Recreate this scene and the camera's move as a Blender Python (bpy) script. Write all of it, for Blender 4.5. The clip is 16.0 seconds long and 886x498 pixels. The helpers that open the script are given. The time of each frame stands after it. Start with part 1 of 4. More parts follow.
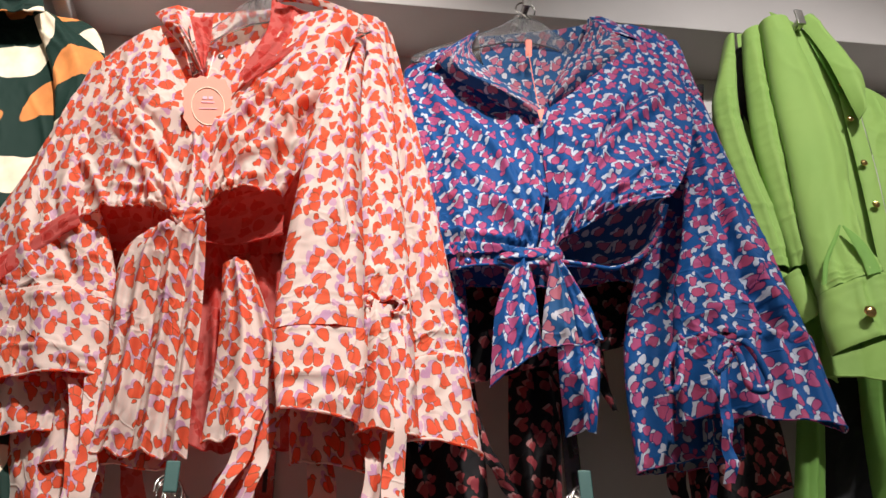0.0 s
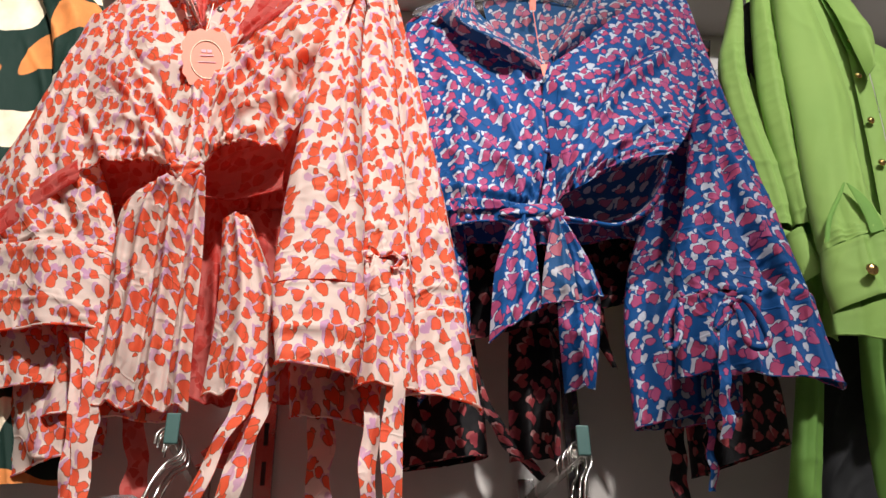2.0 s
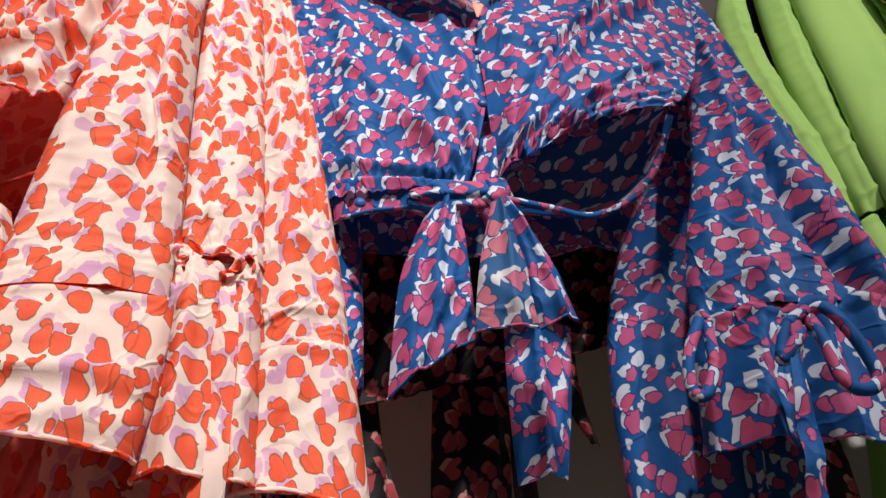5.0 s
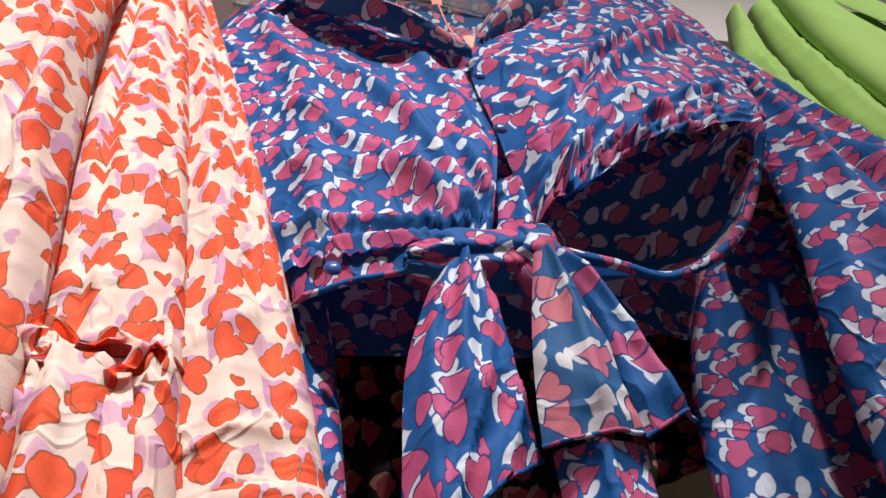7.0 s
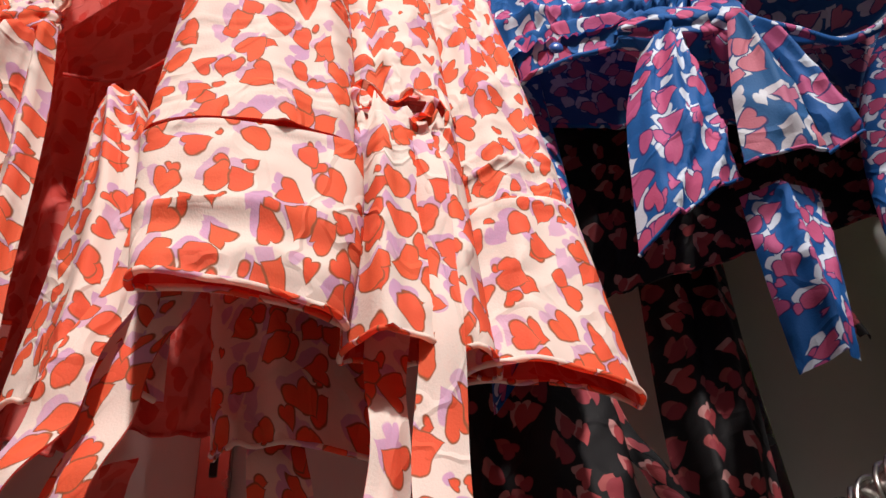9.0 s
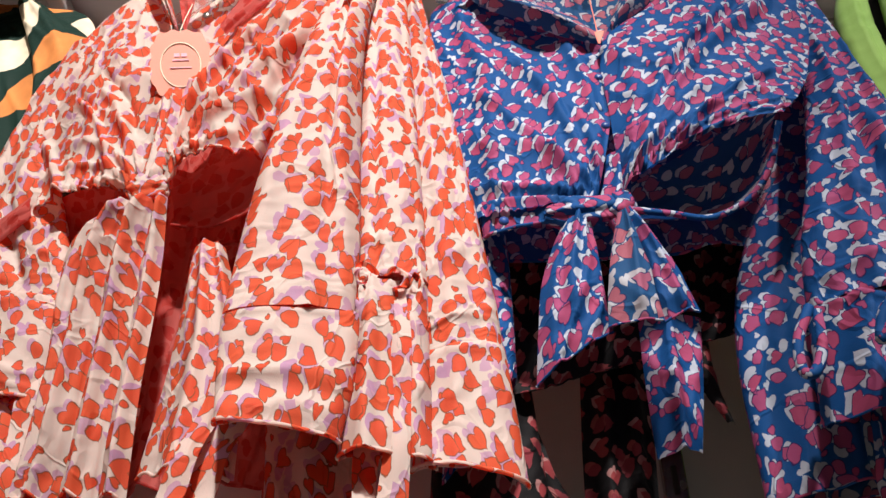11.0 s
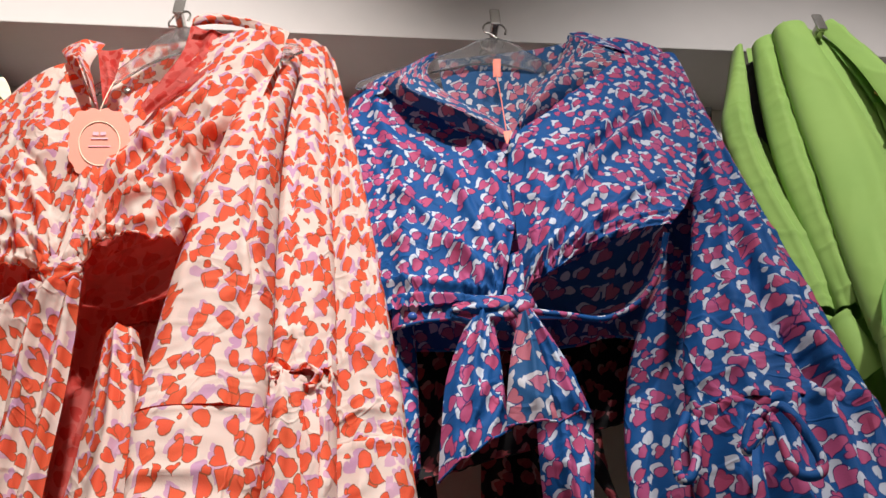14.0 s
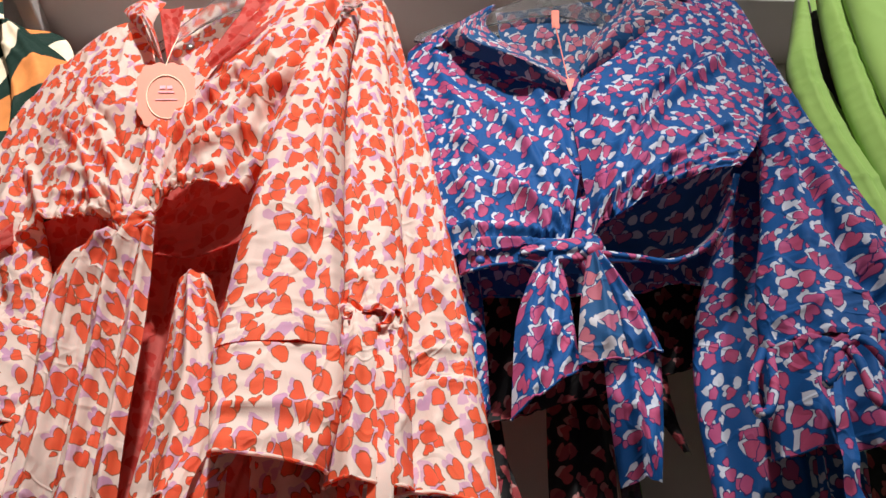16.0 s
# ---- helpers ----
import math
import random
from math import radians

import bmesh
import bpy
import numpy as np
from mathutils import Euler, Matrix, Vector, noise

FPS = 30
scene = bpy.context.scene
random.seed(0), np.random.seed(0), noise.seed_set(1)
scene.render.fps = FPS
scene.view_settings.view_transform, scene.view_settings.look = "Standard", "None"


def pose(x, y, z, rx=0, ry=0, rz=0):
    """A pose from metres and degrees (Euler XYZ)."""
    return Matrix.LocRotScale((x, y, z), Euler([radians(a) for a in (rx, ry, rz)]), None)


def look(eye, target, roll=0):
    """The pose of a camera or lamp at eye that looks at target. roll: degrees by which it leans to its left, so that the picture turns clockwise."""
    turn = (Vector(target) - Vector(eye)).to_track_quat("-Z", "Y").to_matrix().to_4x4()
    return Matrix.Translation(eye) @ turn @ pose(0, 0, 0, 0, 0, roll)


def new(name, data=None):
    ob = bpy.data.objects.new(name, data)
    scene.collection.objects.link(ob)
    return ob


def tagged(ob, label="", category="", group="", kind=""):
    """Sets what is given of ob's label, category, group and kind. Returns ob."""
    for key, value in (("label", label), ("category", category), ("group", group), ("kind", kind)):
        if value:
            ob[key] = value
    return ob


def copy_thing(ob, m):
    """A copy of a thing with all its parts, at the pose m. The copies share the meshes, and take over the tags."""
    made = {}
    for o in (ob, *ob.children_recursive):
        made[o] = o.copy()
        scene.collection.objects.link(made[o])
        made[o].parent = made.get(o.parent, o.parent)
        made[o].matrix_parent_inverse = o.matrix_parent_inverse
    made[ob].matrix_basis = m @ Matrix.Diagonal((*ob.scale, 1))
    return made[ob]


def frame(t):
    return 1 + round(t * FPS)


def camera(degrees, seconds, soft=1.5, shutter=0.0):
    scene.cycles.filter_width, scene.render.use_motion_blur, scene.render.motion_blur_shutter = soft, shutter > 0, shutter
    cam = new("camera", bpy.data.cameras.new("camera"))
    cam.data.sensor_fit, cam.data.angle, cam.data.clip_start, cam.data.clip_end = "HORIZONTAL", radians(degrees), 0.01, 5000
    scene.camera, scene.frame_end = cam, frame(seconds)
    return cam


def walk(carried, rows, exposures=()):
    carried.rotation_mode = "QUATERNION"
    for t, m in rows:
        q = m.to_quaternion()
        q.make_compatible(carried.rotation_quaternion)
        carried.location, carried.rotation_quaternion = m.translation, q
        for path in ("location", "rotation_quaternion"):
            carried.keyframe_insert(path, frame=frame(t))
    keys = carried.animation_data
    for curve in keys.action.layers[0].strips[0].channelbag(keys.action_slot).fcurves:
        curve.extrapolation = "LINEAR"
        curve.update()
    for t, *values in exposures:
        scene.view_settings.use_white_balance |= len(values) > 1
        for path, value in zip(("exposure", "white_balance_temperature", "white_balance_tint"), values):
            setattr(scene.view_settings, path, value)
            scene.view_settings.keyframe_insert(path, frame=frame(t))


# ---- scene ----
# ---- camera ----
cam = camera(55.4, 16.0)
METRES, EYE, TILT, LEAN, TURN = 1.4, 1.2, 31.0, 1.5, -7.7
ROWS = [
    (0.0, 0.0, 0.0, 0.0, 0.0, 0.0, -0.0),
    (0.5, -0.0013, 0.0057, -0.0105, 0.04, -1.23, -0.24),
    (1.0, 0.0005, 0.0099, -0.016, 0.09, -2.39, -0.32),
    (1.5, 0.0026, 0.0075, -0.0098, 0.14, -2.66, -0.31),
    (2.0, 0.0047, 0.0031, -0.0047, 0.38, -2.64, -0.28),
    (2.5, 0.0125, 0.0031, -0.0051, 0.52, -2.6, -0.13),
    (3.0, 0.0264, 0.0116, -0.0159, 0.6, -2.73, 0.14),
    (3.5, 0.0451, 0.0208, -0.0208, 0.77, -3.16, 0.8),
    (4.0, 0.0747, 0.0714, -0.0151, 0.78, -2.68, 0.29),
    (4.5, 0.0614, 0.1842, -0.0444, -1.18, 0.22, -0.74),
    (7.0, 0.0248, 0.4557, -0.0894, -6.33, 15.06, 3.83),
    (7.5, 0.005, 0.4311, -0.0865, -5.31, 14.18, 4.14),
    (8.0, -0.0187, 0.411, -0.1063, -4.1, 10.67, 3.4),
    (8.5, -0.0312, 0.4093, -0.1342, -0.33, 7.79, 4.43),
    (11.0, 0.0571, 0.2068, -0.0682, 8.01, 4.19, 3.39),
    (11.5, 0.0593, 0.2008, -0.0523, 7.89, 4.2, 3.17),
    (12.0, 0.0685, 0.1915, -0.0381, 4.91, 4.95, 2.25),
    (12.5, 0.0746, 0.1872, -0.0369, 2.22, 5.61, 1.03),
    (13.0, 0.0791, 0.1823, -0.0309, 1.87, 5.74, 1.12),
    (13.5, 0.0781, 0.1793, -0.0303, 1.89, 6.12, 1.37),
    (14.0, 0.0649, 0.1744, -0.0276, 2.06, 6.09, 2.23),
    (14.5, 0.0541, 0.1697, -0.0286, 3.05, 6.13, 2.49),
    (15.0, 0.0509, 0.1709, -0.0348, 3.54, 6.13, 2.45),
    (15.5, 0.0456, 0.1701, -0.0412, 4.07, 5.73, 2.43),
    (16.0, 0.0427, 0.1734, -0.0514, 4.63, 4.76, 2.41),
]
EXPOSURES = [(0.0, 0.0), (4.0, 0.0), (6.8, 0.1), (8.7, 0.1), (10.8, -0.04), (13.5, -0.08), (16.0, -0.02)]
walk(cam, [(t, pose(0, 0, EYE, TILT, LEAN, TURN) @ pose(METRES * x, METRES * y, METRES * z, 90 + pitch, roll, yaw)) for t, x, y, z, yaw, pitch, roll in ROWS], EXPOSURES)

# ---- light ----
world = bpy.data.worlds.new("shop_air")
world.use_nodes = True
world.node_tree.nodes["Background"].inputs[0].default_value = (1.0, 0.93, 0.86, 1)
world.node_tree.nodes["Background"].inputs[1].default_value = 0.19
scene.world = world


def lamp(name, kind, eye, target, power, colour, size, cone=60):
    data = bpy.data.lights.new(name, kind)
    data.energy, data.color = power, colour
    if kind == "AREA":
        data.size = size
    elif kind == "SPOT":
        data.shadow_soft_size, data.spot_size, data.spot_blend = size, radians(cone), 0.8
    ob = new(name, data)
    ob.matrix_world = look(eye, target)
    return ob


lamp("ceiling_spot", "SPOT", (0.1, -0.8, 3.1), (-0.55, 1.0, 1.68), 440, (1.0, 0.93, 0.89), 0.05, 58)
lamp("ceiling_spot", "SPOT", (0.98, -0.7, 3.1), (0.82, 1.0, 1.75), 185, (1.0, 0.96, 0.95), 0.05, 50)
# unseen soft fill light, added below the ceiling to lift the whole room
lamp("ceiling_fill", "AREA", (0.2, -1.2, 3.14), (0.2, -1.1, 0), 16, (1.0, 0.95, 0.93), 1.2)


# ---- materials ----
class Nodes:
    """A short way to write a node tree."""

    def __init__(self, name):
        self.mat = bpy.data.materials.new(name)
        self.mat.use_nodes = True
        self.tree = self.mat.node_tree
        self.tree.nodes.clear()
        self.out = self.tree.nodes.new("ShaderNodeOutputMaterial")

    def put(self, kind, ins=None, **props):
        node = self.tree.nodes.new(kind)
        for key, value in props.items():
            setattr(node, key, value)
        for key, value in (ins or {}).items():
            if isinstance(value, bpy.types.NodeSocket):
                self.tree.links.new(value, node.inputs[key])
            else:
                node.inputs[key].default_value = value
        return node

    def math(self, op, a, b=0.0, clamp=False):
        return self.put("ShaderNodeMath", {0: a, 1: b}, operation=op, use_clamp=clamp).outputs[0]

    def vec(self, op, a, b=(0, 0, 0)):
        return self.put("ShaderNodeVectorMath", {0: a, 1: b}, operation=op).outputs[0]

    def mix(self, f, a, b):
        node = self.put("ShaderNodeMix", data_type="RGBA")
        for sock, value in ((node.inputs["Factor"], f), (node.inputs[6], a), (node.inputs[7], b)):
            if isinstance(value, bpy.types.NodeSocket):
                self.tree.links.new(value, sock)
            else:
                sock.default_value = value
        return node.outputs[2]

    def ramp(self, value, lo, hi, a=0.0, b=1.0):
        return self.put("ShaderNodeMapRange", {0: value, 1: lo, 2: hi, 3: a, 4: b}).outputs[0]

    def done(self, shader):
        self.tree.links.new(shader, self.out.inputs["Surface"])
        return self.mat


def rgb(r, g, b):
    return (r, g, b, 1.0)


def hearts(n, co, scale, shift, size, spread, aside=(0, 0, 0), plain=0.22):
    """Scattered hearts and petals: how deep a point lies inside one (positive inside), and a random number for each; plain: the share of rounded petals."""
    p = n.vec("ADD", co, (shift, shift * 0.7, 0))
    p = n.vec("SCALE", p)
    p.node.inputs["Scale"].default_value = scale
    p = n.vec("ADD", p, aside)
    cell = n.put("ShaderNodeTexVoronoi", {"Vector": p, "Scale": 1.0, "Randomness": 0.8}, voronoi_dimensions="2D")
    rim = n.put("ShaderNodeTexVoronoi", {"Vector": p, "Scale": 1.0, "Randomness": 0.8}, voronoi_dimensions="2D", feature="DISTANCE_TO_EDGE").outputs["Distance"]
    local = n.vec("SUBTRACT", p, cell.outputs["Position"])
    rand = n.put("ShaderNodeSeparateColor", {0: cell.outputs["Color"]})
    angle = n.math("MULTIPLY", n.math("SUBTRACT", rand.outputs[0], 0.5), 5.4)
    turned = n.put("ShaderNodeVectorRotate", {"Vector": local, "Angle": angle}, rotation_type="Z_AXIS").outputs[0]
    xyz = n.put("ShaderNodeSeparateXYZ", {0: turned})
    size = n.math("ADD", n.math("MULTIPLY", rand.outputs[1], spread), size)
    skew = n.math("MULTIPLY", n.math("SUBTRACT", rand.outputs[2], 0.5), 0.7)
    x = n.math("DIVIDE", n.math("ADD", xyz.outputs[0], n.math("MULTIPLY", xyz.outputs[1], skew)), size)
    y = n.math("DIVIDE", xyz.outputs[1], size)
    kind = n.math("FRACT", n.math("MULTIPLY", rand.outputs[1], 7.3))
    dent = n.ramp(kind, plain - 0.1, plain + 0.15, 0.12, 0.92)
    x = n.math("ABSOLUTE", n.math("MULTIPLY", x, n.ramp(kind, plain - 0.1, plain + 0.15, 1.3, 1.0)))
    y = n.math("SUBTRACT", n.math("MULTIPLY", n.math("ADD", y, 0.22), 1.2), n.math("MULTIPLY", n.math("SQRT", x), dent))
    d = n.math("SQRT", n.math("ADD", n.math("MULTIPLY", x, x), n.math("MULTIPLY", y, y)))
    depth = n.math("MULTIPLY", n.math("SUBTRACT", 1.0, d), size)
    return n.math("MINIMUM", depth, n.math("SUBTRACT", rim, 0.022)), rand.outputs[2]


def print_cloth(name, base, layers, outline, weave=1.0, thin=0.3, sheen=0.0, tint=(1, 1, 1)):
    """Thin printed viscose. layers: (colour, second colour, scale, shift, size, spread, outline width, shift of the shape in its place), the lowest first."""
    n = Nodes(name)
    uv = n.put("ShaderNodeUVMap").outputs[0]
    warp = n.put("ShaderNodeTexNoise", {"Vector": uv, "Scale": 95.0, "Detail": 1.0}).outputs["Color"]
    warp = n.vec("SCALE", n.vec("SUBTRACT", warp, (0.5, 0.5, 0.5)))
    warp.node.inputs["Scale"].default_value = 0.006
    co = n.vec("ADD", uv, warp)
    cloud = n.put("ShaderNodeTexNoise", {"Vector": uv, "Scale": 9.0, "Detail": 3.0}).outputs[0]
    colour = n.mix(n.ramp(cloud, 0.3, 0.7), base, rgb(*[c * 0.93 for c in base[:3]]))
    for first, second, scale, shift, size, spread, lined, aside in layers:
        depth, rand = hearts(n, co, scale, shift, size, spread, aside)
        tone = n.mix(n.ramp(rand, 0.35, 0.65), first, second)
        if lined:
            colour = n.mix(n.ramp(depth, -lined - 0.015, -lined + 0.01), colour, outline)
        colour = n.mix(n.ramp(depth, -0.012, 0.014), colour, tone)
    fine = n.put("ShaderNodeTexNoise", {"Vector": uv, "Scale": 900.0, "Detail": 2.0}).outputs[0]
    soft = n.put("ShaderNodeTexNoise", {"Vector": uv, "Scale": 45.0, "Detail": 2.0}).outputs[0]
    fold = n.put("ShaderNodeTexNoise", {"Vector": uv, "Scale": 17.0, "Detail": 2.0, "Distortion": 0.8}).outputs[0]
    fold = n.ramp(n.math("ABSOLUTE", n.math("SUBTRACT", fold, 0.5)), 0.0, 0.035, 1.0, 0.0)
    height = n.math("ADD", n.math("MULTIPLY", fine, 0.12 * weave), n.math("ADD", n.math("MULTIPLY", soft, 0.5), n.math("MULTIPLY", fold, 0.55)))
    bump = n.put("ShaderNodeBump", {"Height": height, "Strength": 0.5, "Distance": 0.003}).outputs[0]
    face = n.put("ShaderNodeBsdfPrincipled", {"Base Color": colour, "Roughness": 0.72, "Normal": bump, "Specular IOR Level": 0.25, "Sheen Weight": sheen})
    glow = n.put("ShaderNodeBsdfTranslucent", {"Color": n.vec("MULTIPLY", colour, tint), "Normal": bump})
    return n.done(n.put("ShaderNodeMixShader", {0: thin, 1: face.outputs[0], 2: glow.outputs[0]}).outputs[0])


def leaf_cloth(name, ground, first, second):
    """Dark cloth printed with rows of slanting wavy leaves in two colours by turns."""
    n = Nodes(name)
    uv = n.put("ShaderNodeUVMap").outputs[0]
    p = n.put("ShaderNodeVectorRotate", {"Vector": uv, "Angle": -0.12}, rotation_type="Z_AXIS").outputs[0]
    xyz = n.put("ShaderNodeSeparateXYZ", {0: p})
    v = n.math("DIVIDE", xyz.outputs[1], 0.082)
    row = n.math("FLOOR", v)
    odd = n.math("FLOORED_MODULO", row, 2.0)
    u = n.math("ADD", n.math("DIVIDE", xyz.outputs[0], 0.155), n.math("MULTIPLY", row, 0.37))
    x = n.math("SUBTRACT", n.math("FRACT", u), 0.5)
    y = n.math("SUBTRACT", n.math("SUBTRACT", v, row), 0.5)
    y = n.math("ADD", y, n.math("MULTIPLY", n.math("SINE", n.math("MULTIPLY", x, 8.0)), 0.13))
    wide = n.math("DIVIDE", n.math("ABSOLUTE", n.math("ADD", x, n.math("MULTIPLY", y, -0.3))), 0.43)
    tall = n.math("DIVIDE", n.math("ABSOLUTE", y), 0.37)
    depth = n.math("SUBTRACT", 1.0, n.math("ADD", wide, n.math("MULTIPLY", tall, tall)))
    tint = n.put("ShaderNodeTexNoise", {"Vector": uv, "Scale": 30.0, "Detail": 3.0}).outputs[0]
    leaf = n.mix(odd, first, second)
    leaf = n.mix(n.ramp(tint, 0.35, 0.75, 0.0, 0.35), leaf, ground)
    colour = n.mix(n.ramp(depth, 0.0, 0.03), ground, leaf)
    fine = n.put("ShaderNodeTexNoise", {"Vector": uv, "Scale": 700.0, "Detail": 2.0}).outputs[0]
    bump = n.put("ShaderNodeBump", {"Height": n.math("ADD", fine, tint), "Strength": 0.25, "Distance": 0.002}).outputs[0]
    return n.done(n.put("ShaderNodeBsdfPrincipled", {"Base Color": colour, "Roughness": 0.75, "Normal": bump, "Specular IOR Level": 0.2}).outputs[0])


def plain_cloth(name, colour, dark, thin=0.25):
    n = Nodes(name)
    uv = n.put("ShaderNodeUVMap").outputs[0]
    soft = n.put("ShaderNodeTexNoise", {"Vector": uv, "Scale": 14.0, "Detail": 4.0}).outputs[0]
    fine = n.put("ShaderNodeTexNoise", {"Vector": uv, "Scale": 1100.0, "Detail": 1.0}).outputs[0]
    tone = n.mix(n.ramp(soft, 0.35, 0.65), colour, dark)
    height = n.math("ADD", n.math("MULTIPLY", fine, 0.3), soft)
    bump = n.put("ShaderNodeBump", {"Height": height, "Strength": 0.2, "Distance": 0.002}).outputs[0]
    face = n.put("ShaderNodeBsdfPrincipled", {"Base Color": tone, "Roughness": 0.7, "Normal": bump, "Specular IOR Level": 0.3, "Sheen Weight": 0.1})
    glow = n.put("ShaderNodeBsdfTranslucent", {"Color": tone})
    return n.done(n.put("ShaderNodeMixShader", {0: thin, 1: face.outputs[0], 2: glow.outputs[0]}).outputs[0])


def paint(name, colour, rough=0.6, metal=0.0, scale=6.0, vary=0.06, bump=0.1):
    n = Nodes(name)
    co = n.put("ShaderNodeNewGeometry").outputs["Position"]
    cloud = n.put("ShaderNodeTexNoise", {"Vector": co, "Scale": scale, "Detail": 4.0}).outputs[0]
    grain = n.put("ShaderNodeTexNoise", {"Vector": co, "Scale": scale * 60, "Detail": 2.0}).outputs[0]
    tone = n.mix(n.ramp(cloud, 0.3, 0.7), colour, rgb(*[c * (1 - vary * 2) for c in colour[:3]]))
    relief = n.put("ShaderNodeBump", {"Height": n.math("ADD", grain, cloud), "Strength": bump, "Distance": 0.001}).outputs[0]
    rougher = n.ramp(cloud, 0.3, 0.7, rough * 0.85, min(1.0, rough * 1.15))
    return n.done(n.put("ShaderNodeBsdfPrincipled", {"Base Color": tone, "Roughness": rougher, "Metallic": metal, "Normal": relief}).outputs[0])


CREAM, ORANGE, LILAC = rgb(0.88, 0.81, 0.72), rgb(0.84, 0.13, 0.06), rgb(0.66, 0.42, 0.62)
UNDER, PLACE = (0.2, -0.16, 0), (0, 0, 0)
orange_print = print_cloth("orange_heart_print", CREAM, [
    (LILAC, rgb(0.7, 0.48, 0.62), 49, 0.0, 0.27, 0.13, 0, UNDER),
    (LILAC, rgb(0.7, 0.48, 0.62), 38, 0.31, 0.13, 0.18, 0, PLACE),
    (rgb(0.82, 0.115, 0.05), ORANGE, 46, 0.73, 0.08, 0.2, 0.035, PLACE),
    (ORANGE, rgb(0.86, 0.145, 0.06), 49, 0.0, 0.29, 0.13, 0.035, PLACE)], rgb(0.33, 0.12, 0.055), thin=0.55, tint=(1.0, 0.5, 0.42))
# reverse of the orange print, with the red inner shade put into its colours
shaded_orange_reverse = print_cloth("shaded_orange_print_reverse", rgb(0.66, 0.15, 0.13), [
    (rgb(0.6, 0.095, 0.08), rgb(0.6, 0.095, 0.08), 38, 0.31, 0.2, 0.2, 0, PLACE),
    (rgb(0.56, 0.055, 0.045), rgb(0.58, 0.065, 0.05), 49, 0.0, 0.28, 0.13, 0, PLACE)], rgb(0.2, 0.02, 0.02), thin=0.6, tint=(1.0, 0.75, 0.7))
PINK, WHITE, BLUE = rgb(0.36, 0.066, 0.17), rgb(0.46, 0.5, 0.58), rgb(0.003, 0.068, 0.24)
blue_print = print_cloth("blue_petal_print", BLUE, [
    (WHITE, WHITE, 53, 0.0, 0.25, 0.16, 0, UNDER),
    (WHITE, WHITE, 48, 0.41, 0.1, 0.2, 0, PLACE),
    (PINK, rgb(0.36, 0.058, 0.15), 52, 0.83, 0.05, 0.22, 0.04, PLACE),
    (PINK, rgb(0.38, 0.06, 0.14), 53, 0.0, 0.26, 0.14, 0.04, PLACE)], rgb(0.025, 0.015, 0.1), thin=0.25, tint=(0.9, 0.7, 1.0))
blue_reverse = print_cloth("blue_print_reverse", rgb(0.012, 0.075, 0.2), [
    (rgb(0.47, 0.47, 0.5), rgb(0.42, 0.4, 0.43), 50, 0.0, 0.25, 0.18, 0, UNDER),
    (rgb(0.47, 0.47, 0.5), rgb(0.42, 0.4, 0.43), 46, 0.41, 0.12, 0.2, 0, PLACE),
    (rgb(0.4, 0.12, 0.16), rgb(0.38, 0.11, 0.18), 50, 0.0, 0.27, 0.14, 0.05, PLACE)], rgb(0.02, 0.035, 0.12), thin=0.28, tint=(0.8, 0.7, 1.0))
black_print = print_cloth("black_petal_print", rgb(0.006, 0.005, 0.006), [
    (rgb(0.4, 0.19, 0.18), rgb(0.28, 0.06, 0.06), 52, 0.0, 0.2, 0.18, 0, UNDER),
    (rgb(0.3, 0.045, 0.05), rgb(0.22, 0.03, 0.04), 52, 0.0, 0.25, 0.15, 0, PLACE)], rgb(0.01, 0.005, 0.005), thin=0.1)
leaf_print = leaf_cloth("dark_green_leaf_print", rgb(0.006, 0.022, 0.016), rgb(0.62, 0.22, 0.06), rgb(0.75, 0.64, 0.47))
green_cloth = plain_cloth("lime_green_cloth", rgb(0.32, 0.51, 0.12), rgb(0.29, 0.48, 0.11), thin=0.2)
# darker lime green for linings, collar stand, sleeve slits and trousers
green_darker = plain_cloth("lime_green_darker", rgb(0.2, 0.4, 0.075), rgb(0.17, 0.36, 0.065), thin=0.2)
black_cloth = plain_cloth("black_cloth", rgb(0.008, 0.008, 0.009), rgb(0.005, 0.005, 0.006), thin=0.02)
wall_paint = paint("white_wall_paint", rgb(0.62, 0.59, 0.56), 0.6)
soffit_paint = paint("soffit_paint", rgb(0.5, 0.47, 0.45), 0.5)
steel = paint("brushed_steel", rgb(0.5, 0.48, 0.45), 0.25, 1.0, 20)
gold = paint("gold_button_metal", rgb(0.75, 0.52, 0.2), 0.18, 1.0, 40)
card_pink = paint("pink_card", rgb(0.72, 0.29, 0.21), 0.6)
card_cream = paint("cream_ink", rgb(0.85, 0.72, 0.55), 0.6)
lilac_ink = paint("lilac_ink", rgb(0.85, 0.42, 0.5), 0.6)
label_red = paint("red_label", rgb(0.75, 0.22, 0.16), 0.7)
blue_button = paint("blue_button", rgb(0.02, 0.06, 0.22), 0.25)
teal_plate = paint("teal_coated_steel", rgb(0.05, 0.11, 0.1), 0.35, 0.3)
dark_gap = paint("slot_shadow", rgb(0.02, 0.018, 0.018), 0.8)
rail_grey = paint("grey_rail_paint", rgb(0.45, 0.44, 0.43), 0.4)
floor_mat = paint("grey_floor_tile", rgb(0.55, 0.52, 0.49), 0.4)


def clear(name):
    n = Nodes(name)
    co = n.put("ShaderNodeNewGeometry").outputs["Position"]
    smear = n.put("ShaderNodeTexNoise", {"Vector": co, "Scale": 60.0, "Detail": 3.0}).outputs[0]
    return n.done(n.put("ShaderNodeBsdfPrincipled", {"Base Color": rgb(0.86, 0.87, 0.88), "Roughness": n.ramp(smear, 0.3, 0.7, 0.05, 0.2), "Transmission Weight": 0.95, "IOR": 1.46}).outputs[0])


